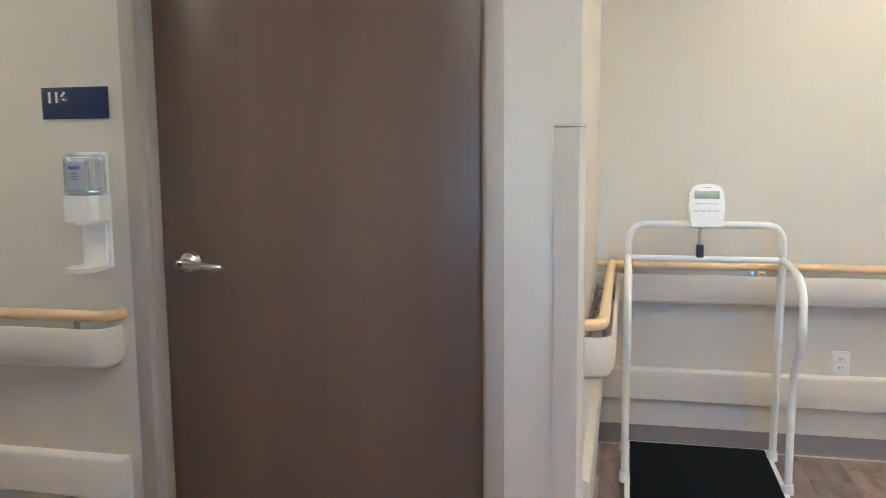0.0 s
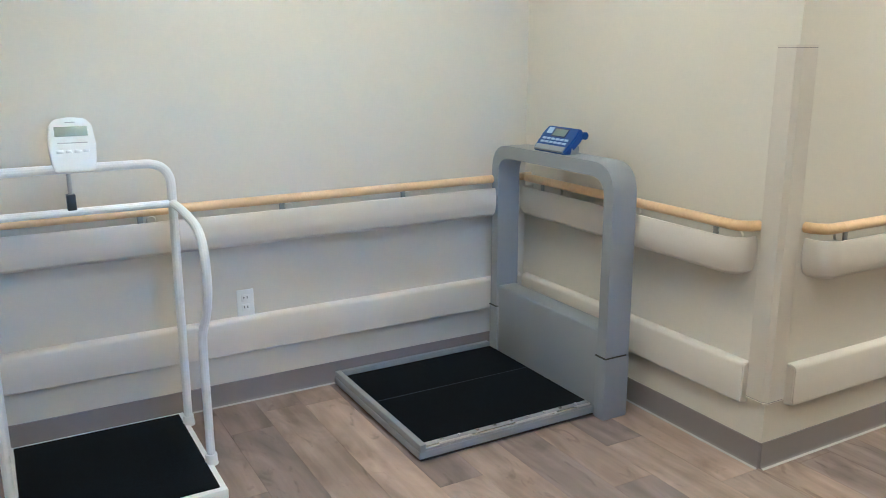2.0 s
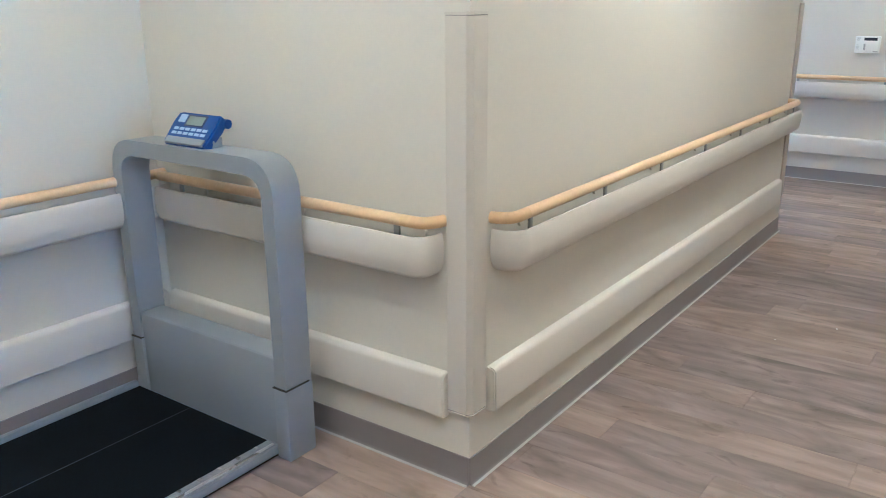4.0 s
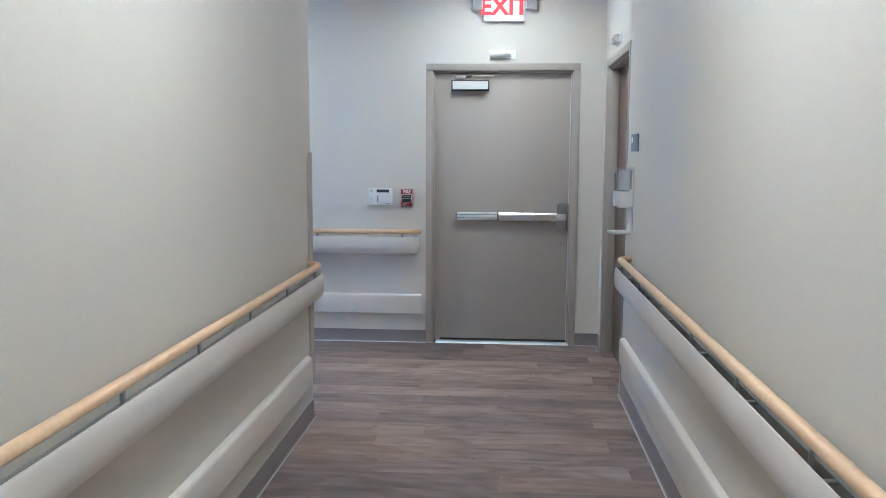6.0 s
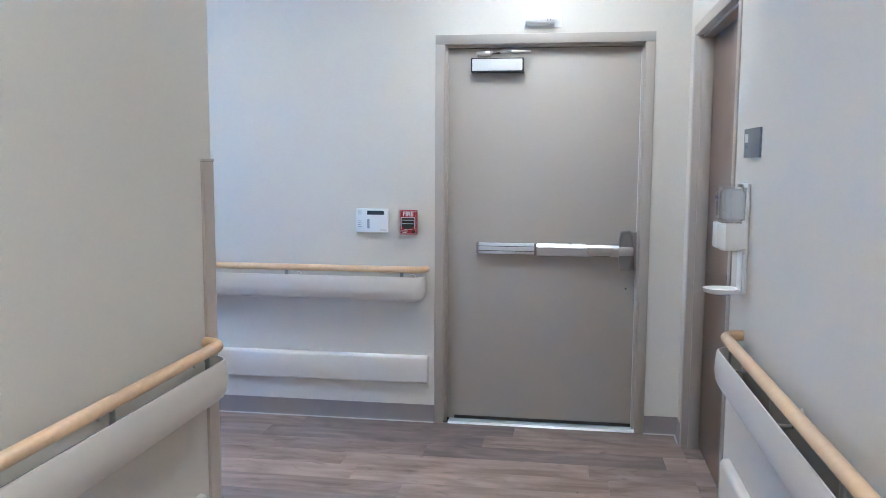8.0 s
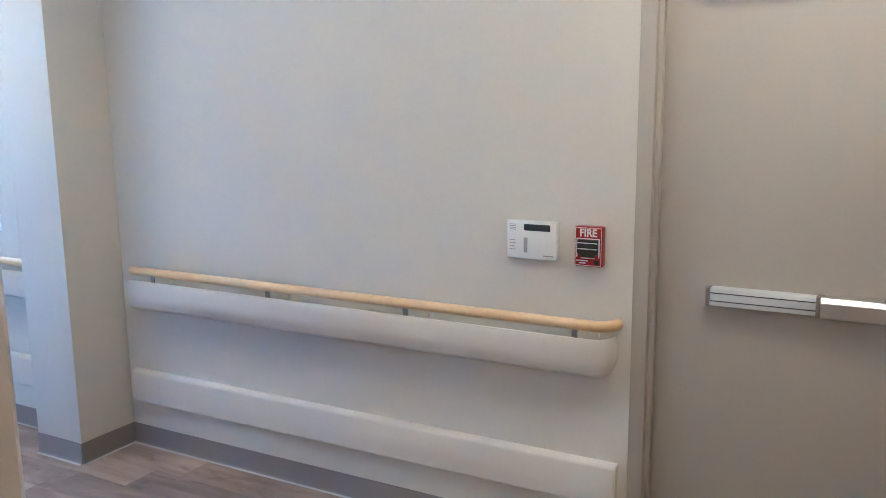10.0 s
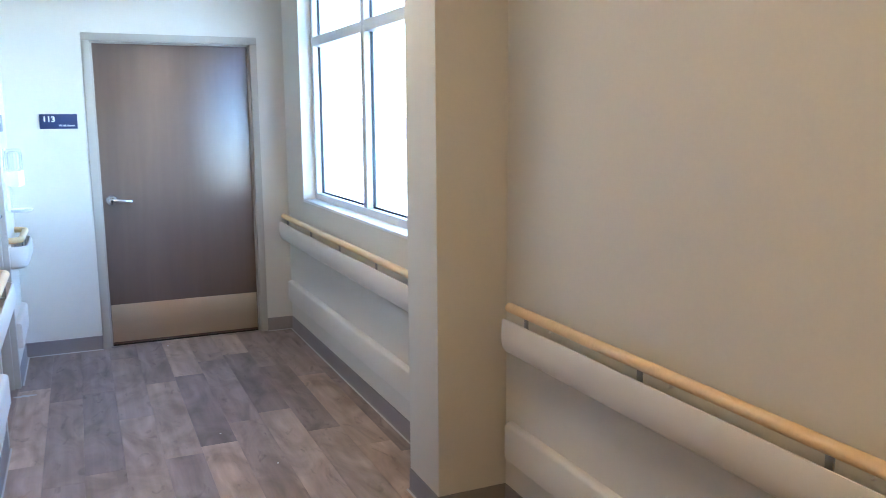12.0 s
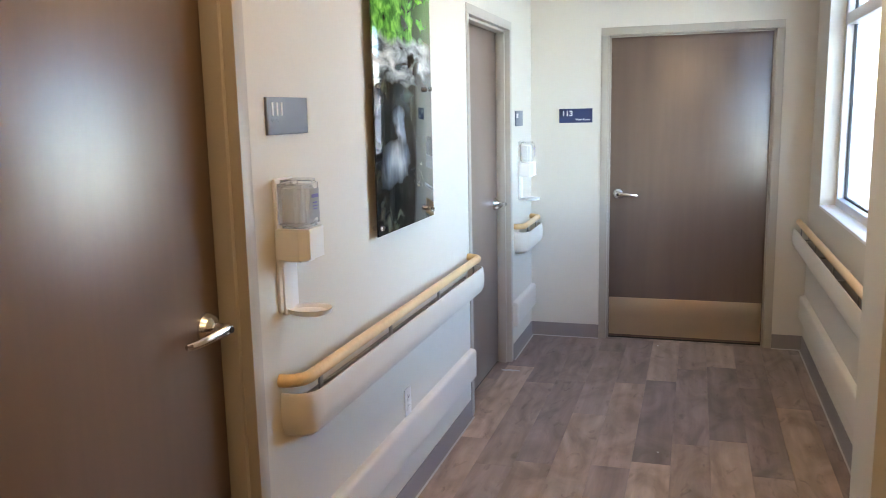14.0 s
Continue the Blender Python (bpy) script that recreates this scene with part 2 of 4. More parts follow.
def sweep(bm, pts, r, seg=10, flat=1.0):
    """A tube through the points."""
    pts = [Vector(p) for p in pts]
    rings, side = [], None
    for i, p in enumerate(pts):
        t = (pts[min(i + 1, len(pts) - 1)] - pts[max(i - 1, 0)]).normalized()
        if side is None:
            side = t.cross(Vector((0, 0, 1)))
            if side.length < 0.01:
                side = Vector((1, 0, 0))
        side = (side - t * side.dot(t)).normalized()
        up = side.cross(t)
        rings.append([bm.verts.new(p + side * r * math.cos(a) + up * r * flat * math.sin(a)) for a in [2 * math.pi * k / seg for k in range(seg)]])
    for a, b in zip(rings, rings[1:]):
        for k in range(seg):
            bm.faces.new((a[k], a[(k + 1) % seg], b[(k + 1) % seg], b[k]))
    bm.faces.new(list(reversed(rings[0])))
    bm.faces.new(rings[-1])
    return bm


def arc(c, a, b, n=6):
    """Points that round the corner c between a and b."""
    a, b, c = Vector(a), Vector(b), Vector(c)
    return [(1 - t) ** 2 * a + 2 * t * (1 - t) * c + t * t * b for t in [i / n for i in range(n + 1)]]


def rounded(pts, r, n=6):
    """A polyline with its inner corners rounded by r."""
    pts = [Vector(p) for p in pts]
    out = [pts[0]]
    for i in range(1, len(pts) - 1):
        p = pts[i]
        a, b = pts[i - 1] - p, pts[i + 1] - p
        ra, rb = min(r, a.length * 0.49), min(r, b.length * 0.49)
        out += arc(p, p + a.normalized() * ra, p + b.normalized() * rb, n)
    return out + [pts[-1]]


def prism(bm, poly, lo, hi, axis="x"):
    """Extrude a closed polygon of (a, b) along an axis."""
    def at(a, b, t):
        return {"x": (t, a, b), "y": (a, t, b), "z": (a, b, t)}[axis]
    v0 = [bm.verts.new(at(a, b, lo)) for a, b in poly]
    v1 = [bm.verts.new(at(a, b, hi)) for a, b in poly]
    k = len(poly)
    for i in range(k):
        bm.faces.new((v0[i], v0[(i + 1) % k], v1[(i + 1) % k], v1[i]))
    bm.faces.new(list(reversed(v0)))
    bm.faces.new(v1)
    return bm


def finish(name, bm, mat, sharp=27):
    bmesh.ops.recalc_face_normals(bm, faces=bm.faces)
    lim = radians(sharp)
    for f in bm.faces:
        f.smooth = True
    for e in bm.edges:
        if len(e.link_faces) == 2 and e.calc_face_angle(0) > lim:
            e.smooth = False
    me = bpy.data.meshes.new(name)
    bm.to_mesh(me)
    bm.free()
    me.materials.append(mat)
    return me


def part(name, bm, mat, parent, label=""):
    ob = new(name, finish(name, bm, mat))
    ob.parent = parent
    if label:
        tagged(ob, label)
    return ob


def structure(name, bm, mat, label, category):
    return tagged(new(name, finish(name, bm, mat)), label, category, kind="structure")


def thing(name, m, label, category, group="", kind=""):
    ob = new(name)
    ob.empty_display_size = 0.1
    ob.matrix_world = m
    return tagged(ob, label, category, group, kind)


def B():
    return bmesh.new()


def lettering(name, text, size, m, mat, parent, label="", depth=0.0008, align="LEFT"):
    """Raised letters in the built-in font; they stand in the xz plane and face -y."""
    cu = bpy.data.curves.new(name, "FONT")
    cu.body, cu.size, cu.extrude, cu.align_x, cu.offset = text, size, depth, align, size * 0.028
    tmp = bpy.data.objects.new(name, cu)
    scene.collection.objects.link(tmp)
    bpy.context.view_layer.update()
    me = bpy.data.meshes.new_from_object(tmp)
    bpy.data.objects.remove(tmp)
    me.transform(m @ pose(0, 0, 0, 90))
    me.materials.append(mat)
    ob = new(name, me)
    ob.parent = parent
    if label:
        tagged(ob, label)
    return ob


# ---- plan, in metres ----
NY = 2.62        # corridor, north wall
SY = 0.797       # corridor, south wall
DY = 2.62        # wall of room 116
AX0, AX1, AY = 0.657, 3.195, 4.14   # alcove
EX = 8.885       # exit wall
WX = 6.925       # hall, west wall
WC = 6.982       # outer corner of the corridor's north wall
VX = 8.778       # hall, window wall
HY = 7.912       # hall, north wall
PX, PY0, PY1 = 8.58, 4.635, 4.945  # pilaster
WY0, WY1 = 5.37, 7.44   # edges of the window
LX0, LX1, LY0 = -2.6, 2.3, -1.0    # lobby behind the start
H = 2.8          # ceiling
T = 0.15         # wall thickness


def wall(name, x0, y0, x1, y1, label, gaps=(), along="x"):
    """A wall block with openings (lo, hi, bottom, top) along its length."""
    bm = B()
    lo, hi = (x0, x1) if along == "x" else (y0, y1)

    def put(a, b, z0, z1):
        if b - a > 1e-4 and z1 - z0 > 1e-4:
            box(bm, (a, y0, z0) if along == "x" else (x0, a, z0), (b, y1, z1) if along == "x" else (x1, b, z1))
    at = lo
    for a, b, z0, z1 in sorted(gaps):
        put(at, a, 0, H)
        put(a, b, 0, z0)
        put(a, b, z1, H)
        at = b
    put(at, hi, 0, H)
    return structure(name, bm, PAINT, label, "wall")


DOOR116 = (-0.828, 0.43)
DOORS = (7.585, 8.735)
DOORX = (0.978, 2.158)
DOOR111 = (2.70, 4.010)
DOORW = (6.185, 7.245)
DOOR113 = (7.415, 8.585)
TOP = 2.187
CREAM = "cream painted drywall wall"
wall("wall_1", LX0, DY, AX0, DY + T, CREAM + " beside the door of room 116", [(*DOOR116, 0, TOP)])
wall("wall_2", AX0 - T, DY + T, AX0, AY + T, CREAM + " at the end of the scale alcove", along="y")
wall("wall_3", AX0, AY, AX1 + T, AY + T, CREAM + " behind the scales in the alcove")
wall("wall_4", AX1, NY, AX1 + T, AY, CREAM + " at the side of the alcove", along="y")
wall("wall_5", AX1 + T, NY, WX, NY + T, CREAM + " along the corridor")
structure("wall_pier", box(B(), (WX, NY, 0), (WC, NY + 0.072, H)), PAINT, "cream painted wall end at the corridor corner", "wall")
wall("wall_6", WX - T, NY + T, WX, HY + T, CREAM + " of the side hall with doors", [(*DOOR111, 0, TOP), (*DOORW, 0, TOP)], along="y")
wall("wall_7", WX, HY, VX + T, HY + T, CREAM + " at the end of the side hall", [(*DOOR113, 0, TOP)])
wall("wall_8", VX, PY1, VX + 0.22, HY, CREAM + " with the window", [(WY0, WY1, 1.04, 2.52)], along="y")
wall("wall_9", EX, SY - T, EX + 0.22, PY0, CREAM + " around the exit door", [(*DOORX, 0, TOP)], along="y")
wall("wall_10", LX1, SY - T, EX, SY, CREAM + " along the corridor's other side", [(*DOORS, 0, TOP)])
wall("wall_11", LX1, LY0, LX1 + T, SY - T, CREAM + " of the lobby", along="y")
# Opening added out of view to throw daylight on the door 116 corner.
wall("wall_12", LX0 - T, LY0 - T, LX1 + T, LY0, CREAM + " at the back of the lobby with an added unseen opening", [(1.55, 1.82, 1.25, 2.1)])
wall("wall_13", LX0 - T, LY0, LX0, DY + T, CREAM + " of the lobby", along="y")
structure("pilaster", box(B(), (PX, PY0, 0), (EX + 0.22, PY1, H), 0.004), PAINT, "cream painted wall pier beside the window", "pilaster")

bm = B()
box(bm, (LX0 - T, LY0 - T, H), (EX + 0.25, HY + T, H + 0.12))
structure("ceiling", bm, CEIL, "white ceiling", "ceiling")
floor = structure("floor", box(B(), (LX0 - T, LY0 - T, -0.12), (EX + 0.25, HY + T, -0.004)), EDGE, "grey-brown wood-look vinyl plank floor", "floor")

# outside the window
bm = B()
box(bm, (-1200, -1200, -0.5), (1200, 1200, -0.35))
structure("ground", bm, GROUND, "pale concrete ground outside the window", "ground")
bm = B()
box(bm, (34, -300, -0.36), (42, 300, -0.34))
structure("road", bm, ROAD, "asphalt road far outside the window", "road")


# ---- wall guards and rails ----
def pn(x, y, rz):
    return pose(x, y, 0, 0, 0, rz)


NORTH, EAST, SOUTH, WEST = 0, -90, 180, 90    # the way one looks at the wall
RAILZ = 0.892
BUMP = [(0.020, 0.712), (0.050, 0.709), (0.074, 0.714), (0.092, 0.728), (0.102, 0.750), (0.106, 0.780), (0.105, 0.815), (0.101, 0.845), (0.098, 0.852)]


def handrail(m, length, left=True, right=True, where="corridor wall"):
    """Rail, curved bumper and brackets, along local x on a wall whose face is y = 0. left, right: that end turns back to the wall."""
    t = thing("handrail", m, "maple handrail over a cream bumper on the " + where, "handrail", "handrails along the walls")
    d, r, L = -0.068, 0.019, length
    turn_in = [(0.0, -0.002, RAILZ), (0.004, -0.03, RAILZ), (0.035, d, RAILZ), (0.105, d, RAILZ)]
    x0, x1 = 0.1055 if left else 0.0, L - 0.1055 if right else L
    rail = part("rail", sweep(B(), [(x0, d, RAILZ), (x0 + 0.05, d, RAILZ), (x1 - 0.05, d, RAILZ), (x1, d, RAILZ)], r, 18), MAPLE, t, "maple rail")
    for here, flip in ((left, False), (right, True)):
        if here:
            pts = [(L - px if flip else px, py, pz) for px, py, pz in turn_in]
            part("elbow", sweep(B(), rounded(pts, 0.03, 6), r * 1.012, 18), ELBOW, rail, "maple end piece turned back to the wall")
    # bumper shell: the profile runs along the wall and turns round to it at a returned end
    bm = B()
    inner = [(max(0.014, q - 0.005), z + (0.005 if i < 3 else 0)) for i, (q, z) in enumerate(BUMP)]
    prof = BUMP + list(reversed(inner))
    stations = []

    def turn(cx, sign):
        out = []
        for k in range(7):
            a = math.pi / 2 * k / 6
            out.append([(cx + sign * max(0.0, q - 0.03) * math.sin(a), -(min(q, 0.03) + max(0.0, q - 0.03) * math.cos(a)), z) for q, z in prof])
        out.append([(cx + sign * max(0.0, q - 0.03), -0.001 if q > 0.03 else -min(q, 0.001), z) for q, z in prof])
        return out
    if left:
        stations += list(reversed(turn(0.075, -1)))
    else:
        stations.append([(0.003, -q, z) for q, z in prof])
    if right:
        stations += turn(L - 0.075, 1)
    else:
        stations.append([(L - 0.003, -q, z) for q, z in prof])
    rings = [[bm.verts.new(c) for c in s] for s in stations]
    k = len(prof)
    for a, b in zip(rings, rings[1:]):
        for i in range(k):
            bm.faces.new((a[i], a[(i + 1) % k], b[(i + 1) % k], b[i]))
    bm.faces.new(rings[0])
    bm.faces.new(list(reversed(rings[-1])))
    part("bumper", bm, VINYL, t, "cream vinyl bumper with a rounded face")
    part("retainer", box(B(), (0.08 if left else 0.004, -0.012, 0.735), (L - (0.08 if right else 0.004), 0, 0.80)), RETAIN, t, "metal retainer greyed for the shade behind the rail")
    n = max(2, round((L - 0.2) / 0.6) + 1)
    for i in range(n):
        x = 0.13 + (L - 0.26) * i / (n - 1)
        bm = B()
        box(bm, (x - 0.011, d - 0.004, 0.79), (x + 0.011, d + 0.004, RAILZ - 0.012), 0.002)
        box(bm, (x - 0.011, d, 0.79), (x + 0.011, -0.001, 0.798), 0.002)
        b = part("bracket", bm, BRACKET, t, "steel bracket")
        bm = B()
        rod(bm, (x + 0.05, -0.001, 0.842), (x + 0.05, -0.009, 0.842), 0.019, 0.016, 18)
        part("cover_disc", bm, VINYL, b)
    return t


def wall_guard(m, length):
    """The lower flat guard board with eased edges."""
    t = thing("wall_guard", m, "cream flat vinyl guard board low on the wall", "wall guard", "guard boards along the walls")
    prof = [(0.0, 0.234), (-0.028, 0.234), (-0.033, 0.2375), (-0.034, 0.243), (-0.034, 0.372), (-0.031, 0.380), (-0.025, 0.386), (-0.016, 0.389), (0.0, 0.390)]
    part("board", prism(B(), prof, 0.006, length - 0.006, "x"), VINYL, t)
    for x0, x1, out in ((0.0, 0.006, -1), (length - 0.006, length, 1)):
        bm = prism(B(), [(a * 1.03, z) for a, z in prof], x0, x1, "x")
        edge = x0 if out < 0 else x1
        bmesh.ops.bevel(bm, geom=[e for e in bm.edges if all(abs(v.co.x - edge) < 1e-5 and v.co.y < -0.012 for v in e.verts)], offset=0.004, segments=2, affect="EDGES")
        part("end_cap", bm, VINYL, t)
    return t


def corner_guard(x, y, sx, sy, label, mat):
    """An L-shaped guard on an outside corner at (x, y); its wings run along sx and sy."""
    t = thing("corner_guard", pose(x, y, 0), label, "corner guard", "corner guards")
    w, th = 0.078, 0.012
    poly = [(sx * w, 0), (sx * w, -sy * (th - 0.002)), (sx * (w - 0.004), -sy * th), (sx * 0.004, -sy * th), (-sx * 0.0035, -sy * 0.0035), (-sx * th, sy * 0.004),
            (-sx * th, sy * (w - 0.004)), (-sx * (th - 0.002), sy * w), (0, sy * w), (0, 0)]
    part("cover", prism(B(), poly, 0.262, 1.495, "z"), mat, t)
    cap = [(a * 1.03 - sx * 0.0015, b * 1.03 + sy * -0.0015) for a, b in poly]
    for z0, z1 in ((1.498, 1.506), (0.253, 0.259)):
        part("end_cap", prism(B(), cap, z0, z1, "z"), mat, t)
    slim = [(a * 0.985, b * 0.985) for a, b in poly]
    for z0, z1 in ((1.4955, 1.4975), (0.2595, 0.2615)):
        part("seam", prism(B(), slim, z0, z1, "z"), BASE, t, "dark seam under the end cap")
    return t


def baseboard(name, m, length):
    prof = [(0.0, 0.0), (-0.013, 0.0), (-0.0085, 0.004), (-0.005, 0.012), (-0.004, 0.098), (-0.002, 0.1), (0.0, 0.1)]
    bm = prism(B(), prof, 0.0, length, "x")
    bm.transform(m)
    ob = structure(name, bm, BASE, "grey rubber baseboard", "baseboard")
    bm = prism(B(), [(-0.013, 0.0), (-0.020, 0.0), (-0.013, 0.005)], 0.0, length, "x")
    bm.transform(m)
    part("caulk_bead", bm, CAULK, ob, "pale caulk bead along the floor")
    return ob


def run(x, y, rz, length, rail=None, board=None, base=((0, None),)):
    """Rails, boards and base on one wall; spans along the wall from (x, y)."""
    m = pn(x, y, rz)
    for s in rail or ():
        handrail(m @ Matrix.Translation((s[0], 0, 0)), s[1] - s[0], s[2], s[3], s[4])
    for a, b in board or ():
        wall_guard(m @ Matrix.Translation((a, 0, 0)), b - a)
    for a, b in base:
        run.count += 1
        baseboard("baseboard_%d" % run.count, m @ Matrix.Translation((a, 0, 0)), (length if b is None else b) - a)


run.count = 0
# wall of room 116, from its far west end
run(LX0, DY, NORTH, AX0 - LX0, [(0.3, -0.872 - LX0, True, True, "lobby wall")], [(0.3, -0.872 - LX0)],
    [(0, DOOR116[0] - LX0), (DOOR116[1] - LX0, AX0 - LX0)])
run(AX0, DY, WEST, AY - DY, [(0.085, AY - DY - 0.05, True, False, "alcove wall")], [(0.085, AY - DY)])
run(AX0, AY, NORTH, AX1 - AX0, [(0.0, AX1 - AX0 - 0.02, False, False, "alcove back wall")], [(0.03, AX1 - AX0 - 0.03)], [(0.0, None)])
run(AX1, AY, EAST, AY - NY, [(0.11, AY - 2.715, False, True, "alcove side wall")], [(0.03, AY - 2.70)])
run(AX1, NY, NORTH, WC - AX1, [(0.115, 6.90 - AX1, True, True, "corridor wall")], [(0.10, 6.84 - AX1)])
run(WX, NY, WEST, HY - NY, [(4.10 - NY, 6.155 - NY, True, True, "hall wall"), (7.30 - NY, 7.86 - NY, True, True, "short hall wall")],
    [(4.02 - NY, 6.18 - NY), (7.26 - NY, HY - NY)], [(DOOR111[1] - NY, DOORW[0] - NY), (DOORW[1] - NY, HY - NY)])
run(WX, HY, NORTH, VX - WX, None, None, [(0, DOOR113[0] - WX), (DOOR113[1] - WX, VX - WX)])
run(VX, HY, EAST, HY - PY1, [(0.12, HY - PY1, False, False, "window wall")], [(0.04, HY - PY1)])
run(PX, PY1, EAST, PY1 - PY0)
run(PX, PY0, NORTH, EX - PX)
run(EX, PY0, EAST, PY0 - SY, [(0.15, PY0 - 2.205, False, True, "exit wall")], [(0.05, PY0 - 2.192)],
    [(0, PY0 - DOORX[1]), (PY0 - DOORX[0], PY0 - SY)])
run(EX, SY, SOUTH, EX - LX1, [(EX - 7.33, EX - LX1 - 0.1, True, True, "corridor wall")], [(EX - 7.47, EX - LX1 - 0.1)],
    [(0, EX - DOORS[1]), (EX - DOORS[0], EX - LX1)])
corner_guard(AX0, DY, -1, 1, "cream vinyl corner guard on the alcove's outer corner", GUARD)
corner_guard(AX1, NY, 1, 1, "cream vinyl corner guard between alcove and corridor", GUARD)
corner_guard(WC, NY, -1, 1, "darker vinyl corner guard at the end of the corridor", GUARD_DARK)


# ---- doors ----
def lever(parent, x, z, toward, y=0.0):
    """A lever handle on a domed rose; the blade points along toward (+1 or -1 in x)."""
    bm = B()
    for (d0, r0), (d1, r1) in zip(((0.0, 0.042), (0.006, 0.041), (0.020, 0.033)), ((0.006, 0.041), (0.020, 0.033), (0.030, 0.021))):
        rod(bm, (x, y - d0, z), (x, y - d1, z), r0, r1, 28)
    h = part("door_handle", bm, CHROME, parent, "satin chrome lever handle")
    bm = B()
    rod(bm, (x, y - 0.028, z), (x, y - 0.066, z), 0.0155, 0.0145, 20)
    part("spindle", bm, CHROME, h)
    # blade: a flattened bar that leaves the hub thick, thins outwards and turns back to the door
    bm = B()
    rows = ((-0.019, 0.060, 0.010, 0.012, 0.001), (-0.010, 0.063, 0.013, 0.015, 0.001), (0.015, 0.064, 0.013, 0.0155, 0.0), (0.045, 0.063, 0.011, 0.0135, -0.002),
            (0.085, 0.060, 0.009, 0.0115, -0.005), (0.118, 0.054, 0.008, 0.0105, -0.008), (0.134, 0.045, 0.007, 0.0095, -0.010), (0.140, 0.036, 0.005, 0.007, -0.011))
    n = 14
    rings = []
    for a, d, thick, tall, dz in rows:
        rings.append([bm.verts.new((x + toward * a, y - d + thick * math.cos(2 * math.pi * k / n), z + dz + tall * math.sin(2 * math.pi * k / n))) for k in range(n)])
    for p, q in zip(rings, rings[1:]):
        for k in range(n):
            bm.faces.new((p[k], p[(k + 1) % n], q[(k + 1) % n], q[k]))
    bm.faces.new(rings[0])
    bm.faces.new(rings[-1])
    part("lever", bm, CHROME, h)
    bm = B()
    rod(bm, (x, y - 0.072, z), (x, y - 0.079, z), 0.0095, 0.0085, 16)
    part("keyway", bm, BLACK, h)
    return h


def door(name, m, width, label, leaf_mat, recess=0.085, handle=None, kick=False, depth=0.15, face=0.052, top=TOP, sill=0.0):
    """A hollow-metal frame with its leaf, in local x from 0 to width on a wall face y = 0."""
    t = thing(name, m, label, "door", kind="structure")
    proud = -0.006
    for x0, x1 in ((0, face), (width - face, width)):
        bm = B()
        box(bm, (x0, proud, 0), (x1, recess + 0.002, top - face), 0.0025)
        j = part("jamb", bm, FRAME, t, "taupe painted steel jamb")
        s0, s1 = (x1 - 0.004, x1 + 0.014) if x0 == 0 else (x0 - 0.014, x0 + 0.004)
        part("stop", box(B(), (s0, 0.028, 0), (s1, recess - 0.002, top - face - 0.014), 0.002), FRAME, j)
        part("backing", box(B(), (x0 + 0.003, recess + 0.004, 0), (x1 - 0.002, depth - 0.004, top - face)), FRAME, j)
    bm = B()
    box(bm, (0, proud, top - face), (width, recess + 0.002, top), 0.0025)
    hd = part("head", bm, FRAME, t, "taupe painted steel head")
    part("stop", box(B(), (face, 0.028, top - face - 0.014), (width - face, recess - 0.002, top - face + 0.003), 0.002), FRAME, hd)
    # Unseen panel added behind the leaf to stop sky light through its gaps.
    if depth < 0.2:
        part("light_block", box(B(), (face - 0.01, recess + 0.046, 0), (width - face + 0.01, recess + 0.056, top - face + 0.01)), FRAME, t)
    g = 0.004
    leaf = part("door_leaf", box(B(), (face + g, recess, 0.012 + sill), (width - face - g, recess + 0.044, top - face - g), 0.0015), leaf_mat, t)
    if handle:
        lever(leaf, handle[0], handle[1], handle[2], recess)
    if kick:
        part("kick_plate", box(B(), (face + 0.018, recess - 0.0025, 0.028), (width - face - 0.018, recess - 0.0005, 0.302), 0.0006), BRUSHED, leaf, "brushed metal kick plate")
    if not sill:
        # Dark block puts shade into the slot under the leaf and stops light.
        part("under_leaf_shade", box(B(), (face, recess + 0.006, -0.003), (width - face, recess + 0.04, 0.011)), EDGE, t)
    return t, leaf


WD = "closed brown wood-grain door in a taupe frame, "
door("door_1", pn(DOOR116[0], DY, NORTH), DOOR116[1] - DOOR116[0], WD + "room 116", DOORWOOD, handle=(0.17, 1.06, 1), face=0.056)
door("door_2", pn(WX, DOOR111[0], WEST), DOOR111[1] - DOOR111[0], WD + "room 111", DOORWOOD, handle=(DOOR111[1] - DOOR111[0] - 0.125, 1.10, -1))
door("door_3", pn(WX, DOORW[0], WEST), DOORW[1] - DOORW[0], WD + "past the picture", DOORWOOD, handle=(DOORW[1] - DOORW[0] - 0.125, 1.06, -1))
door("door_4", pn(DOOR113[0], HY, NORTH), DOOR113[1] - DOOR113[0], WD + "room 113, with a kick plate", DOORWOOD, 0.045, handle=(0.125, 1.05, 1), kick=True)
door("door_5", pn(DOORS[1], SY, SOUTH), DOORS[1] - DOORS[0], WD + "beside the exit", DOORWOOD, handle=(DOORS[1] - DOORS[0] - 0.125, 1.05, -1))
exit_door, leaf = door("door_6", pn(EX, DOORX[1], EAST), DOORX[1] - DOORX[0], "closed taupe steel exit door with a push bar", STEELDOOR, 0.06, depth=0.22)
LW = DOORX[1] - DOORX[0]
# Dark strips draw the shadow line between leaf and frame.
for a, b in (((0.052, 0.054, 0.02), (0.062, 0.0595, TOP - 0.056)), ((LW - 0.062, 0.054, 0.02), (LW - 0.052, 0.0595, TOP - 0.056)), ((0.062, 0.054, TOP - 0.068), (LW - 0.062, 0.0595, TOP - 0.053))):
    part("leaf_gap_shade", box(B(), a, b), EDGE, exit_door, "dark strip for the shaded gap around the leaf")
part("door_sweep", box(B(), (0.110, 0.052, 0.014), (LW - 0.064, 0.0595, 0.030)), EDGE, leaf, "black door sweep")
W = DOORX[1] - DOORX[0]
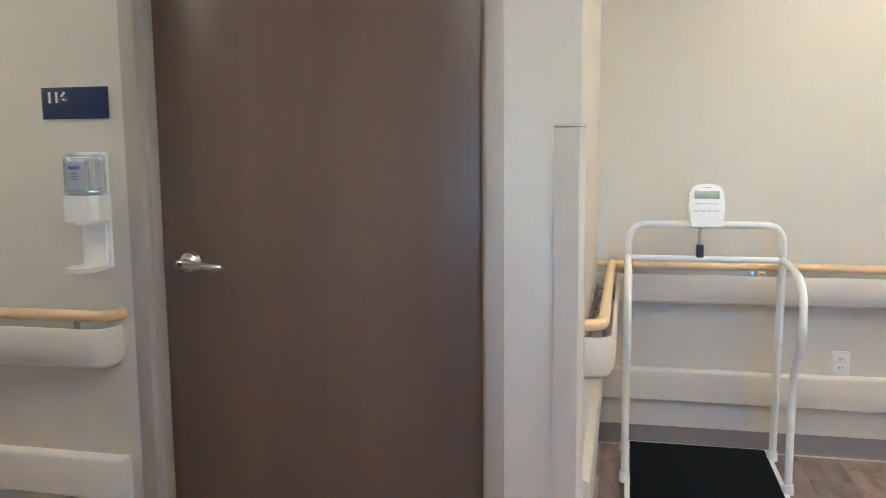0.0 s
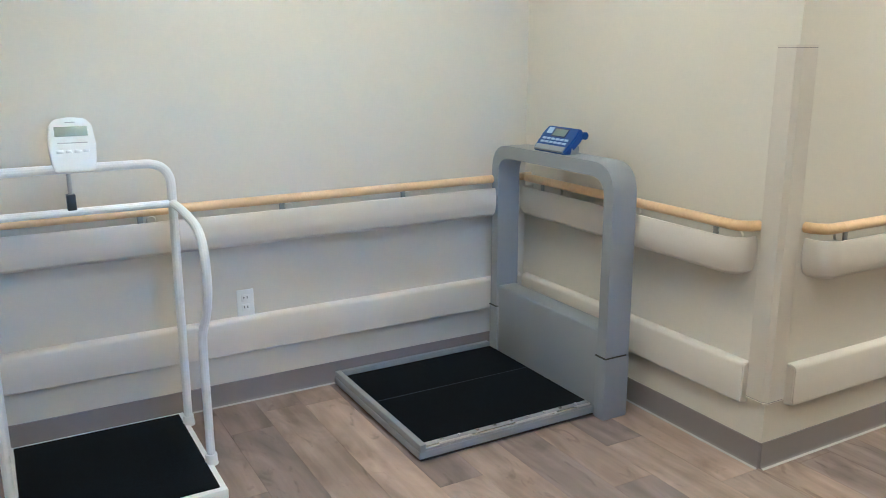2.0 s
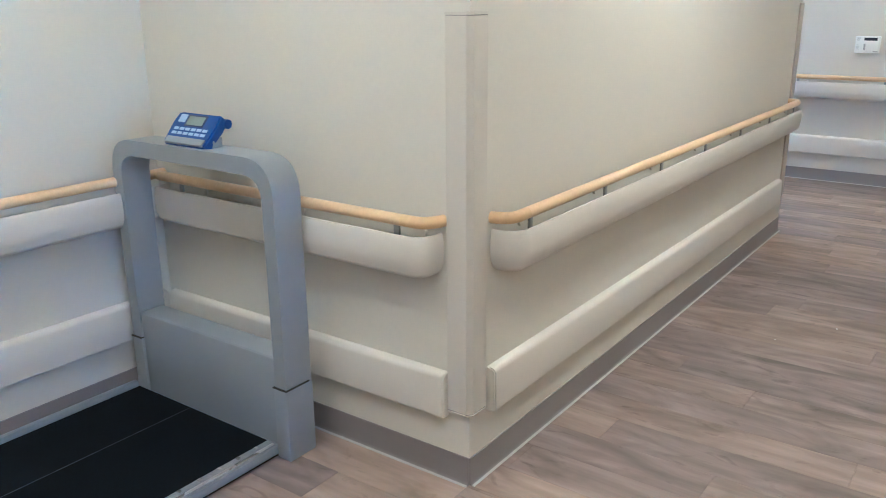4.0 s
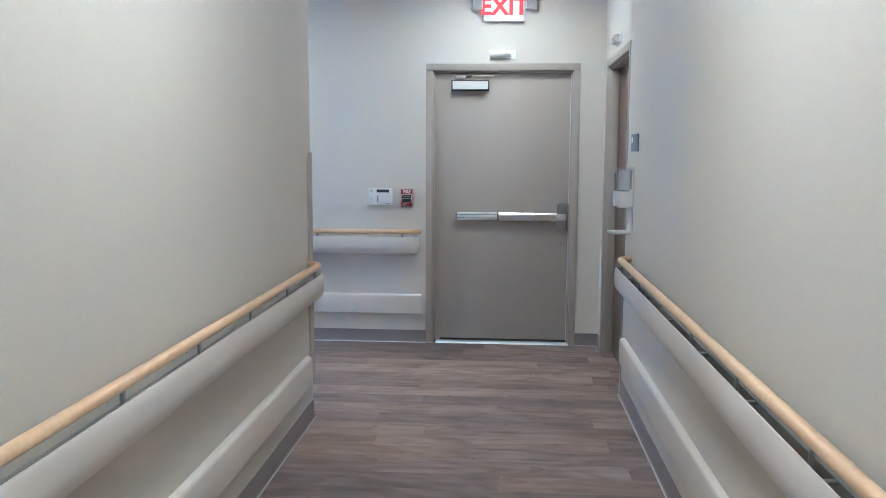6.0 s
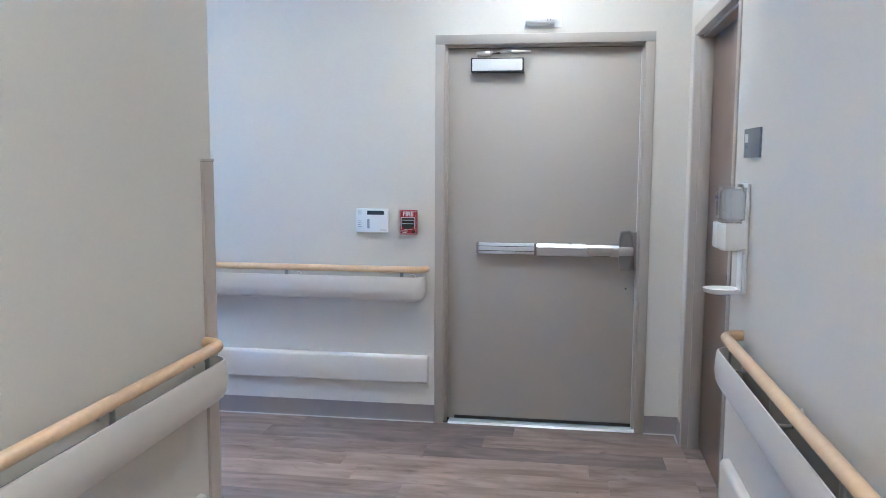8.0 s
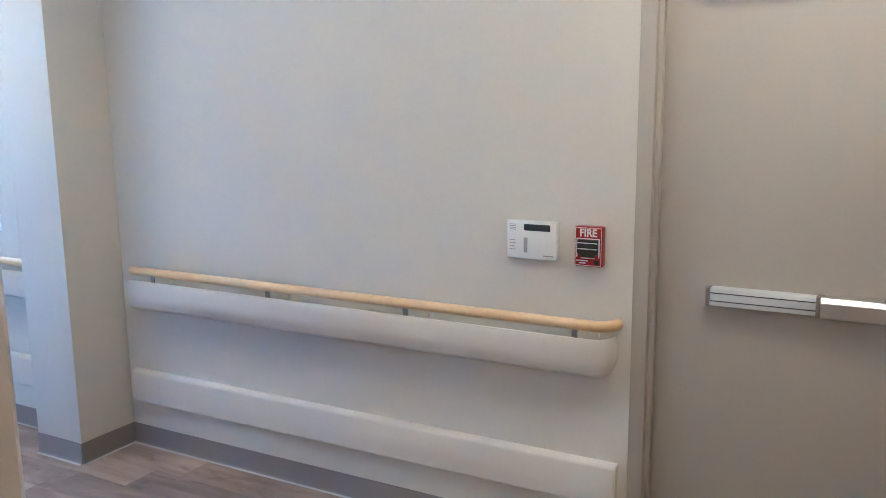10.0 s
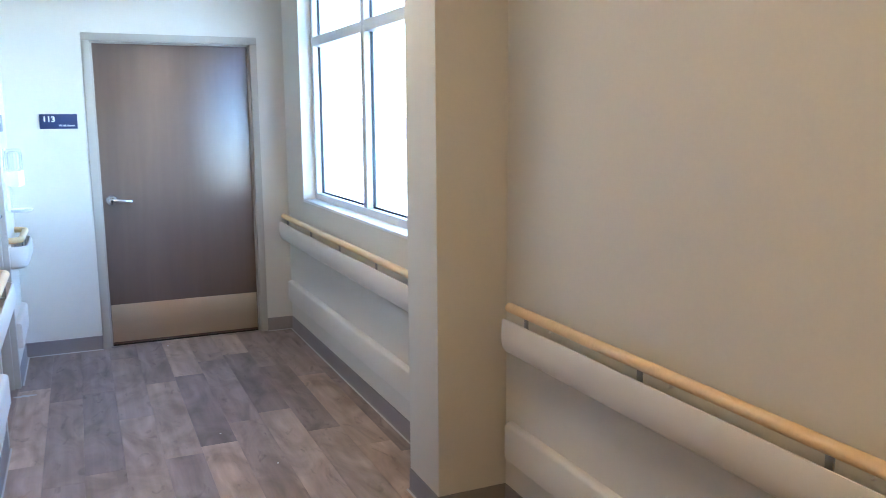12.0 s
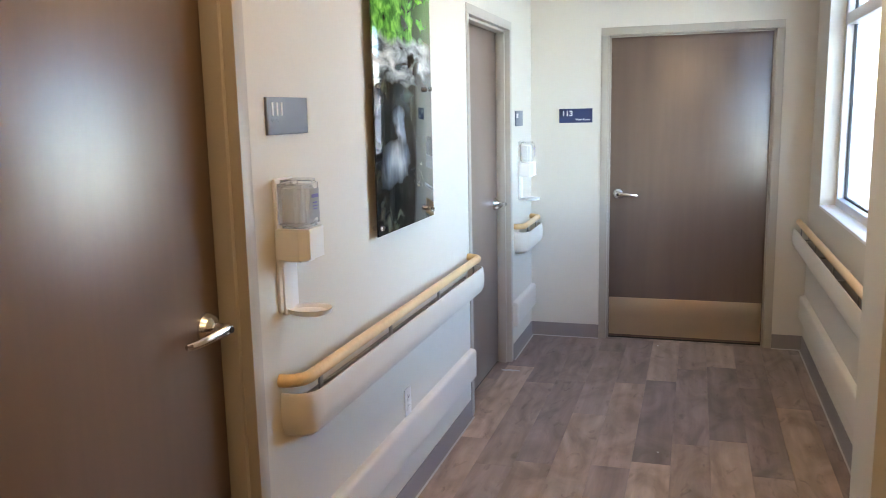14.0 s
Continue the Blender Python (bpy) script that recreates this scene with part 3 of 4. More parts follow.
# push bar
y = 0.06
bm = B()
box(bm, (0.245, y - 0.045, 0.985), (0.56, y, 1.043), 0.004)
bar = part("push_bar", bm, ALU, leaf, "aluminium rail of the push bar")
for z in (1.0, 1.026):
    part("groove", box(B(), (0.247, y - 0.0465, z), (0.558, y - 0.0445, z + 0.003)), EDGE, bar)
bm = prism(B(), [(y - 0.004, 0.983), (y - 0.048, 0.980), (y - 0.058, 0.986), (y - 0.060, 1.030), (y - 0.050, 1.045), (y - 0.030, 1.048), (y - 0.004, 1.047)], 0.572, W - 0.14, "x")
part("touch_bar", bm, STEEL, bar, "brushed steel touch bar")
part("divider", box(B(), (0.558, y - 0.056, 0.981), (0.571, y - 0.002, 1.047), 0.003), BASE, bar, "dark grey joint of the push bar")
part("end_cap", box(B(), (0.232, y - 0.047, 0.983), (0.246, y, 1.045), 0.004), BASE, bar, "dark grey end cap")
bm = prism(B(), [(W - 0.146, 0.905), (W - 0.100, 0.905), (W - 0.092, 0.915), (W - 0.086, 0.985), (W - 0.086, 1.045), (W - 0.092, 1.110), (W - 0.100, 1.120), (W - 0.146, 1.120), (W - 0.154, 1.110), (W - 0.160, 1.045), (W - 0.160, 0.985), (W - 0.154, 0.915)], y - 0.066, y, "y")
bmesh.ops.bevel(bm, geom=[e for e in bm.edges if all(v.co.y < y - 0.06 for v in e.verts)], offset=0.016, segments=4, affect="EDGES")
case = part("latch_case", bm, BRACKET, bar, "chromed latch case")
part("latch_band", box(B(), (W - 0.163, y - 0.069, 0.990), (W - 0.083, y - 0.002, 1.040), 0.004), STEEL, case)
part("strike", box(B(), (W - 0.080, y - 0.030, 0.905), (W - 0.050, y - 0.004, 1.115), 0.005), BASE, leaf, "dark steel strike")
bm = B()
rod(bm, (W - 0.115, y - 0.002, 0.80), (W - 0.115, y + 0.001, 0.80), 0.005, 0.005, 10)
part("keyhole_plug", bm, EDGE, leaf)
# closer
bm = B()
box(bm, (0.195, y - 0.055, 1.985), (0.485, y, 2.062), 0.003)
closer = part("door_closer", bm, EDGE, leaf, "white door closer with an arm")
part("closer_cover", box(B(), (0.203, y - 0.0585, 1.993), (0.477, y - 0.052, 2.056), 0.002), WHITE, closer)
bm = B()
box(bm, (0.225, y - 0.05, 2.074), (0.30, y - 0.015, 2.098), 0.006)
sweep(bm, [(0.27, y - 0.03, 2.088), (0.42, y - 0.085, 2.092), (0.52, y - 0.05, 2.092)], 0.008, 8)
part("closer_arm", bm, STEEL, closer)
part("threshold", prism(B(), [(-0.01, 0.0), (0.0, 0.01), (0.10, 0.0115), (0.12, 0.0)], 0.080, W - 0.052, "x"), ALU, exit_door, "aluminium threshold")
part("weather_strip", box(B(), (W - 0.068, 0.05, 0.015), (W - 0.058, 0.059, 2.11)), ALU, exit_door)
for z in (0.28, 0.92, 1.28, 1.83):
    bm = B()
    rod(bm, (0.058, 0.056, z), (0.058, 0.060, z), 0.004, 0.004, 8)
    part("screw", bm, STEEL, exit_door)


# ---- window ----
win = thing("window_1", pn(VX, WY1, EAST), "large window with white frame and mullions", "window", kind="structure")
WW = WY1 - WY0
fy0, fy1, wz0, wz1 = 0.085, 0.165, 1.04, 2.52
mid = WY1 - 6.33
bars = [("frame", (0, wz0), (0.05, wz1)), ("frame", (WW - 0.05, wz0), (WW, wz1)), ("frame", (0.05, wz0), (WW - 0.05, wz0 + 0.05)), ("frame", (0.05, wz1 - 0.05), (WW - 0.05, wz1)),
        ("mullion", (mid - 0.035, wz0 + 0.05), (mid + 0.035, wz1 - 0.05))]
for nm, (a, b), (c, d) in bars:
    part(nm, box(B(), (a, fy0, b), (c, fy1, d), 0.004), ALU, win)
for a, b in ((0.05, mid - 0.035), (mid + 0.035, WW - 0.05)):
    part("transom", box(B(), (a, fy0 + 0.002, 2.09), (b, fy1 - 0.002, 2.155), 0.004), ALU, win)
    for z0, z1 in ((wz0 + 0.05, 2.09), (2.155, wz1 - 0.05)):
        g = part("pane", box(B(), (a, 0.140, z0), (b, 0.146, z1)), GLASS, win)
        g.visible_shadow = False
        for p, q in (((a, z0), (a + 0.008, z1)), ((b - 0.008, z0), (b, z1)), ((a + 0.008, z0), (b - 0.008, z0 + 0.008))):
            part("gasket", box(B(), (p[0], 0.122, p[1]), (q[0], 0.139, q[1])), EDGE, g)
part("sill", box(B(), (0.0, -0.004, wz0 - 0.012), (WW, fy0 + 0.01, wz0 + 0.006), 0.003), WHITE, win, "white window sill")


# ---- ceiling lights ----
def ceiling_light(x, y, sx=0.6, sy=0.6):
    t = thing("ceiling_light", pose(x, y, H), "square recessed ceiling light out of view, switched on", "ceiling light", "ceiling lights")
    f = 0.02
    for a, b in (((-sx / 2, -sy / 2), (sx / 2, -sy / 2 + f)), ((-sx / 2, sy / 2 - f), (sx / 2, sy / 2)), ((-sx / 2, -sy / 2 + f), (-sx / 2 + f, sy / 2 - f)), ((sx / 2 - f, -sy / 2 + f), (sx / 2, sy / 2 - f))):
        part("frame", box(B(), (*a, -0.02), (*b, -0.001), 0.002), WHITE, t)
    part("diffuser", box(B(), (-sx / 2 + f, -sy / 2 + f, -0.014), (sx / 2 - f, sy / 2 - f, -0.004)), DIFFUSER, t, "glowing diffuser")


# None is in view; placed for wall brightness, (7.65, 3.4) added as fill.
for x, y, w in ((-2.15, 1.8, 0.37), (0.9, 0.9, 0.42), (2.05, 3.25, 0.48), (1.9, 1.8, 0.47), (4.65, 1.715, 0.80), (8.15, 1.6, 0.49), (7.65, 3.4, 0.38), (7.85, 5.5, 0.50)):
    ceiling_light(x, y, w)


# ---- the scales in the alcove ----
def handrail_scale():
    """White platform scale with a tubular walker frame and a display."""
    x0, x1, y0, y1 = 0.80, 1.445, 3.35, 4.045
    t = thing("platform_scale", pose((x0 + x1) / 2, (y0 + y1) / 2, 0), "white platform scale with tubular handrails and a black mat", "scale")
    o = Matrix.Translation((-(x0 + x1) / 2, -(y0 + y1) / 2, 0))

    def add(name, bm, mat, parent=t, label=""):
        bm.transform(o)
        return part(name, bm, mat, parent, label)
    deck = add("platform", box(B(), (x0, y0, 0.012), (x1, y1, 0.052), 0.005), WHITEPAINT)
    add("mat", box(B(), (x0 + 0.022, y0 + 0.022, 0.049), (x1 - 0.022, y1 - 0.022, 0.056), 0.002), RUBBER, deck, "black ribbed rubber mat")
    for x in (x0 + 0.06, x1 - 0.06):
        for yy in (y0 + 0.06, y1 - 0.06):
            bm = B()
            rod(bm, (x, yy, 0), (x, yy, 0.014), 0.02, 0.02, 14)
            add("foot", bm, BLACK, deck)
    r = 0.0165
    yb, yf, yr = 3.93, 3.566, 3.88
    xl, xr = 0.80, 1.442
    bm = B()
    sweep(bm, rounded([(xl, yb, 0.05), (xl, yr, 1.10), (xr, yr, 1.10), (xr, yb, 0.05)], 0.09, 8), r, 12)
    add("arch", bm, WHITEPAINT, t, "white tubular arch")
    add("cross_bar", sweep(B(), [(xl, yr + 0.005, 0.948), (xr, yr + 0.005, 0.948)], 0.014, 12), WHITEPAINT)
    for x in (xl, xr):
        bm = B()
        path = [(x, yr + 0.005, 0.948), (x, 3.70, 0.95), (x, 3.45, 0.92), (x, 3.415, 0.76), (x, 3.46, 0.64), (x, 3.555, 0.55), (x, yf, 0.44), (x, yf, 0.05)]
        sweep(bm, rounded(path, 0.11, 6), 0.0155, 12)
        add("side_rail", bm, WHITEPAINT, t, "bent white side rail")
        for yy in (yb, yf):
            bm = B()
            rod(bm, (x, yy, 0.045), (x, yy, 0.085), 0.024, 0.021, 16)
            add("socket", bm, WHITEPAINT)
    # display head
    tilt = Matrix.Translation((1.125, yr, 1.085)) @ Matrix.Rotation(radians(-12), 4, "X")

    def face(name, bm, mat, parent, label=""):
        bm.transform(tilt)
        return add(name, bm, mat, parent, label)
    bm = B()
    half = [(0.062, 0.0), (0.070, 0.03), (0.0755, 0.095), (0.068, 0.160), (0.048, 0.182), (0.0, 0.188)]
    prism(bm, [(-a, b) for a, b in half[:-1]] + [half[-1]] + [(a, b) for a, b in reversed(half[:-1])], -0.036, 0.016, "y")
    bmesh.ops.bevel(bm, geom=list(bm.edges), offset=0.004, segments=2, affect="EDGES")
    head = face("display_head", bm, WHITE, t, "white display head")
    face("screen", box(B(), (-0.052, -0.039, 0.122), (0.052, -0.0355, 0.155), 0.001), LCD, head, "grey-green display")
    for z, w in ((0.098, 0.096), (0.168, 0.032)):
        face("print", box(B(), (-w / 2, -0.0375, z), (w / 2, -0.0355, z + 0.003)), GREYINK, head)
    for k in range(4):
        face("button", box(B(), (-0.052 + k * 0.028, -0.038, 0.066), (-0.032 + k * 0.028, -0.0355, 0.076), 0.001), ALU, head)
    bm = B()
    rod(bm, (1.103, yr + 0.005, 1.005), (1.103, yr + 0.005, 1.09), 0.008, 0.008, 10)
    add("cable", bm, GREYINK, head)
    add("plug", box(B(), (1.088, yr - 0.012, 0.956), (1.118, yr + 0.024, 1.012), 0.004), BLACK, head, "black plug")


def wheelchair_scale():
    """Grey platform scale with an arch and a blue indicator."""
    x0, x1, y0, y1 = 2.13, 3.09, 3.265, 4.095
    t = thing("wheelchair_scale", pose((x0 + x1) / 2, (y0 + y1) / 2, 0), "grey wheelchair scale with a low platform, arch and blue display", "scale")
    o = Matrix.Translation((-(x0 + x1) / 2, -(y0 + y1) / 2, 0))

    def add(name, bm, mat, parent=t, label=""):
        bm.transform(o)
        return part(name, bm, mat, parent, label)
    deck = add("platform", box(B(), (x0, y0, 0.014), (2.97, y1, 0.044), 0.004), GREYCOAT)
    # Inset dark block paints the shadow gap between platform and floor.
    add("platform_gap_shade", box(B(), (x0 + 0.012, y0 + 0.012, 0.0005), (2.96, y1 - 0.01, 0.0145)), EDGE, deck, "dark block for the shade under the platform")
    for a, b in (((x0 + 0.004, y0, 0.040), (x0 + 0.03, y1, 0.072)), ((x0 + 0.03, y1 - 0.025, 0.040), (2.95, y1, 0.072))):
        add("rim", box(B(), a, b, 0.003), GREYCOAT, deck)
    add("mat", box(B(), (2.163, y0 + 0.052, 0.040), (2.952, y1 - 0.027, 0.0505), 0.001), RUBBER, deck, "black rubber mat")
    add("seam", box(B(), (2.163, 3.742, 0.0500), (2.952, 3.746, 0.0511)), EDGE, deck, "thin seam across the mat")
    ramp = add("ramp_edge", box(B(), (x0 + 0.03, y0 + 0.002, 0.040), (2.95, y0 + 0.05, 0.0535), 0.002), SCUFFED, deck, "scuffed metal ramp edge")
    for k in range(9):
        add("rivet", box(B(), (2.24 + 0.08 * k, y0 + 0.032, 0.053), (2.252 + 0.08 * k, y0 + 0.046, 0.0575), 0.001), STEEL, ramp)
    add("hinge_rod", sweep(B(), [(x0 + 0.03, y0 + 0.012, 0.053), (2.94, y0 + 0.012, 0.053)], 0.006, 8), STEEL, ramp)
    # arch: two posts and a top, as one rounded frame
    ya, yb2, ztop = 3.207, 4.072, 1.062
    outer = rounded([(ya, 0, 0), (ya, ztop, 0), (yb2, ztop, 0), (yb2, 0, 0)], 0.13, 8)
    inner = rounded([(ya + 0.054, 0, 0), (ya + 0.054, ztop - 0.058, 0), (yb2 - 0.054, ztop - 0.058, 0), (yb2 - 0.054, 0, 0)], 0.085, 8)
    bm = B()
    xa, xb = 2.955, 3.075
    ring = []
    for x in (xa, xb):
        ring.append(([bm.verts.new((x, p[0], p[1])) for p in outer], [bm.verts.new((x, p[0], p[1])) for p in inner]))
    (oa, ia), (ob_, ib) = ring
    n = len(oa)
    for i in range(n - 1):
        bm.faces.new((oa[i], oa[i + 1], ia[i + 1], ia[i]))
        bm.faces.new((ob_[i + 1], ob_[i], ib[i], ib[i + 1]))
        bm.faces.new((oa[i + 1], oa[i], ob_[i], ob_[i + 1]))
        bm.faces.new((ia[i], ia[i + 1], ib[i + 1], ib[i]))
    for i in (0, n - 1):
        bm.faces.new((oa[i], ia[i], ib[i], ob_[i]))
    es = [e for e in bm.edges if e.calc_face_angle(0) > radians(60) and abs(e.verts[0].co.x - e.verts[1].co.x) < 0.001 and e.verts[0].co.z + e.verts[1].co.z > 0.02]
    bmesh.ops.bevel(bm, geom=es, offset=0.011, segments=3, affect="EDGES")
    add("arch", bm, GREYCOAT, t, "grey rounded arch")
    add("column_foot", box(B(), (2.95, ya - 0.004, 0.004), (x1 - 0.012, ya + 0.060, 0.27), 0.006), GREYCOAT)
    add("column_foot", box(B(), (2.95, yb2 - 0.060, 0.004), (x1 - 0.012, yb2 + 0.004, 0.27), 0.006), GREYCOAT)
    add("housing", box(B(), (2.962, ya + 0.05, 0.01), (3.07, yb2 - 0.05, 0.378), 0.012, 3), GREYCOAT, t, "grey panel between the posts")
    for yy in (ya - 0.006, yb2 - 0.006):
        add("joint", box(B(), (2.948, yy if yy < 3.5 else yy - 0.052, 0.27), (3.06, yy + 0.066 if yy < 3.5 else yy + 0.010, 0.2735)), EDGE)
    # blue indicator on the top
    c = Matrix.Translation((2.975, 3.655, 1.062)) @ Matrix.Rotation(radians(-90), 4, "Z") @ Matrix.Rotation(radians(-42), 4, "X") @ Matrix.Scale(0.9, 4)

    def head(name, bm, mat, parent, label=""):
        bm.transform(c)
        return add(name, bm, mat, parent, label)
    bm = prism(B(), [(-0.125, 0.012), (-0.115, 0.0), (0.115, 0.0), (0.125, 0.012), (0.132, 0.10), (0.122, 0.148), (-0.122, 0.148), (-0.132, 0.10)], -0.012, 0.03, "y")
    bmesh.ops.bevel(bm, geom=list(bm.edges), offset=0.007, segments=2, affect="EDGES")
    ind = head("indicator", bm, BLUE, t, "blue indicator with keys")
    head("lip", box(B(), (-0.112, -0.017, 0.004), (0.112, 0.0, 0.034), 0.005), GREYCOAT, ind)
    head("bezel", box(B(), (-0.053, -0.0138, 0.084), (0.058, -0.0105, 0.136), 0.001), NAVY, ind)
    head("screen", box(B(), (-0.045, -0.0145, 0.09), (0.05, -0.011, 0.13), 0.001), LCD, ind)
    for r_ in range(2):
        for k in range(6):
            head("key", box(B(), (-0.1 + 0.034 * k, -0.0145, 0.045 + 0.02 * r_), (-0.074 + 0.034 * k, -0.011, 0.057 + 0.02 * r_), 0.001), PALEKEY, ind)
    head("badge", box(B(), (-0.10, -0.0145, 0.10), (-0.06, -0.011, 0.135), 0.001), PALEKEY, ind)
    bm = B()
    rod(bm, (-0.135, 0.025, 0.135), (0.135, 0.025, 0.135), 0.018, 0.018, 16)
    head("grip", bm, BLUE, ind)
    add("stand", box(B(), (3.0, 3.54, 1.058), (3.05, 3.66, 1.10), 0.008), GREYCOAT, t)


handrail_scale()
wheelchair_scale()


# ---- things on the walls ----
def outlet(m, label):
    t = thing("outlet", m, label, "outlet")
    part("plate", box(B(), (-0.037, -0.006, -0.058), (0.037, 0, 0.058), 0.0025), WHITE, t)
    for s in (-0.021, 0.021):
        f = part("socket", box(B(), (-0.017, -0.0085, s - 0.016), (0.017, -0.005, s + 0.016), 0.002), WHITE, t)
        for x in (-0.007, 0.007):
            part("slot", box(B(), (x - 0.0015, -0.0092, s - 0.002), (x + 0.0015, -0.008, s + 0.008)), BLACK, f)
    return t


outlet(pose(1.755, AY, 0.447), "white duplex power outlet above the guard board")
outlet(pose(WX, 5.17, 0.45, 0, 0, WEST), "white power outlet below the hall handrail")


def sign(m, number, mat, label, w=0.245, h=0.104, second=None, braille=True):
    """A plaque centred on m, with raised numerals."""
    t = thing("room_sign", m, label, "sign", "room signs")
    part("plaque", box(B(), (-w / 2, -0.008, -h / 2), (w / 2, 0, h / 2), 0.0012), mat, t)
    if number:
        lettering("numerals", number, 0.050, Matrix.Translation((-w / 2 + 0.018, -0.0082, h / 2 - 0.050)) @ Matrix.Diagonal((1.06, 1, 1, 1)), LETTER, t)
    else:
        part("numerals", box(B(), (-w / 2 + 0.018, -0.0088, h / 2 - 0.048), (-w / 2 + 0.066, -0.0075, h / 2 - 0.018)), LETTER, t, "white numerals, too small to read")
    if second:
        lettering("room_name", second, 0.019, Matrix.Translation((0.0, -0.0082, -h / 2 + 0.016)), LETTER, t)
    elif braille:
        for k in range(6):
            part("dot", box(B(), (-w / 2 + 0.02 + 0.008 * k, -0.0088, -0.012 - 0.004 * (k % 2)), (-w / 2 + 0.023 + 0.008 * k, -0.0075, -0.009 - 0.004 * (k % 2))), mat, t)
    return t


sign(pose(-1.004, DY, 1.597), "116", NAVY, "navy room sign with white number 116", 0.248, 0.104)
sign(pose(WX, 4.225, 1.643, 0, 0, WEST), "111", SLATE, "grey room sign with white number 111")
sign(pose(7.243, HY, 1.599), "113", NAVY, "navy room sign with white number 113", 0.232, 0.098, "Work Room")
sign(pose(WX, 7.47, 1.592, 0, 0, WEST), None, SLATE, "grey room sign past the hall door", 0.22, 0.10)
sign(pose(7.30, SY, 1.57, 0, 0, SOUTH), None, SLATE, "grey room sign beside the exit", 0.24, 0.10)


def dispenser(m, label):
    """Hand-sanitiser dispenser: clear bottle, white body, drip tray; m is the wall point at the tray."""
    t = thing("sanitizer_dispenser", m, label, "dispenser", "hand sanitizer dispensers")
    part("back_plate", box(B(), (-0.056, -0.010, 0.0), (0.056, 0, 0.385), 0.004), WHITE, t)
    poly = [(-0.064, -0.010), (0.064, -0.010), (0.064, -0.078), (0.045, -0.104), (-0.045, -0.104), (-0.064, -0.078)]
    body = part("body", prism(B(), poly, 0.158, 0.245, "z"), WHITE, t, "white body")
    part("nozzle_hood", prism(B(), [(-0.036, -0.02), (0.036, -0.02), (0.036, -0.07), (0.02, -0.085), (-0.02, -0.085), (-0.036, -0.07)], 0.148, 0.159, "z"), WHITE, body)
    sh = [(-0.060, -0.012), (0.060, -0.012), (0.060, -0.076), (0.043, -0.100), (-0.043, -0.100), (-0.060, -0.076)]
    bm = prism(B(), sh, 0.246, 0.382, "z")
    bmesh.ops.bevel(bm, geom=list(bm.edges), offset=0.011, segments=3, affect="EDGES")
    c = part("bottle_cover", bm, ACRYLIC, t, "clear plastic cover")
    bm = prism(B(), [(a * 0.8, -0.02 + (b + 0.012) * 0.78) for a, b in sh], 0.252, 0.366, "z")
    bmesh.ops.bevel(bm, geom=list(bm.edges), offset=0.009, segments=3, affect="EDGES")
    part("bottle", bm, GEL, c, "clear gel refill")
    lab = part("bottle_label", box(B(), (-0.03, -0.1020, 0.272), (0.03, -0.1005, 0.355)), GEL, c, "printed label")
    for z, h, w in ((0.330, 0.010, 0.040), (0.314, 0.004, 0.022), (0.305, 0.003, 0.028), (0.297, 0.003, 0.020)):
        part("print", box(B(), (-w / 2, -0.1048, z), (w / 2, -0.1032, z + h)), INK, lab)
    arm = part("tray_arm", box(B(), (-0.040, -0.016, -0.006), (0.040, -0.002, 0.152), 0.003), WHITE, t)
    bm = B()
    n = 28
    rings = []
    for rr, z in ((0.010, 0.0), (0.045, 0.001), (0.058, 0.010), (0.060, 0.010), (0.056, -0.004), (0.04, -0.010), (0.01, -0.010)):
        rings.append([bm.verts.new((rr * 0.95 * math.cos(2 * math.pi * k / n), -0.072 + rr * 1.12 * math.sin(2 * math.pi * k / n), z)) for k in range(n)])
    for a, b in zip(rings, rings[1:]):
        for k in range(n):
            bm.faces.new((a[k], a[(k + 1) % n], b[(k + 1) % n], b[k]))
    bm.faces.new(rings[0])
    bm.faces.new(rings[-1])
    box(bm, (-0.03, -0.02, -0.008), (0.03, -0.004, 0.004), 0.002)
    part("drip_tray", bm, WHITE, t, "white round drip tray")
    return t


dispenser(pose(-0.95, DY, 1.05), "white hand sanitizer dispenser with a clear bottle beside door 116")
dispenser(pose(WX, 4.175, 1.085, 0, 0, WEST), "white hand sanitizer dispenser with a clear bottle below sign 111")
dispenser(pose(WX, 7.50, 1.055, 0, 0, WEST), "white hand sanitizer dispenser past the hall door")
dispenser(pose(7.37, SY, 1.045, 0, 0, SOUTH), "white hand sanitizer dispenser beside the exit's side door")


# alarm panel and fire pull, on the exit wall
t = thing("alarm_keypad", pose(EX, 2.515, 1.163, 0, 0, EAST), "white alarm keypad with a dark display", "keypad")
part("case", box(B(), (-0.093, -0.026, -0.067), (0.093, 0, 0.067), 0.004), WHITE, t)
part("display", box(B(), (-0.028, -0.0275, 0.033), (0.070, -0.0255, 0.056), 0.001), LCDDARK, t, "dark display")
for k in range(4):
    part("speaker_slot", box(B(), (-0.082, -0.0268, 0.034 + 0.006 * k), (-0.058, -0.0255, 0.0365 + 0.006 * k)), GREYINK, t)
part("key_strip", box(B(), (-0.028, -0.0275, -0.045), (-0.014, -0.0255, 0.008), 0.0006), GREYINK, t)
for k in range(4):
    part("print", box(B(), (-0.082, -0.0268, -0.004 - 0.011 * k), (-0.062 + 0.004 * (k % 2), -0.0255, -0.0015 - 0.011 * k)), GREYINK, t)
part("print", box(B(), (0.045, -0.0268, -0.055), (0.082, -0.0255, -0.051)), GREYINK, t)
t = thing("fire_alarm_pull", pose(EX, 2.305, 1.156, 0, 0, EAST), "red manual fire alarm pull station", "fire alarm")
bm = box(B(), (-0.049, -0.036, -0.069), (0.049, 0, 0.069), 0.006, 3)
case = part("case", bm, RED, t)
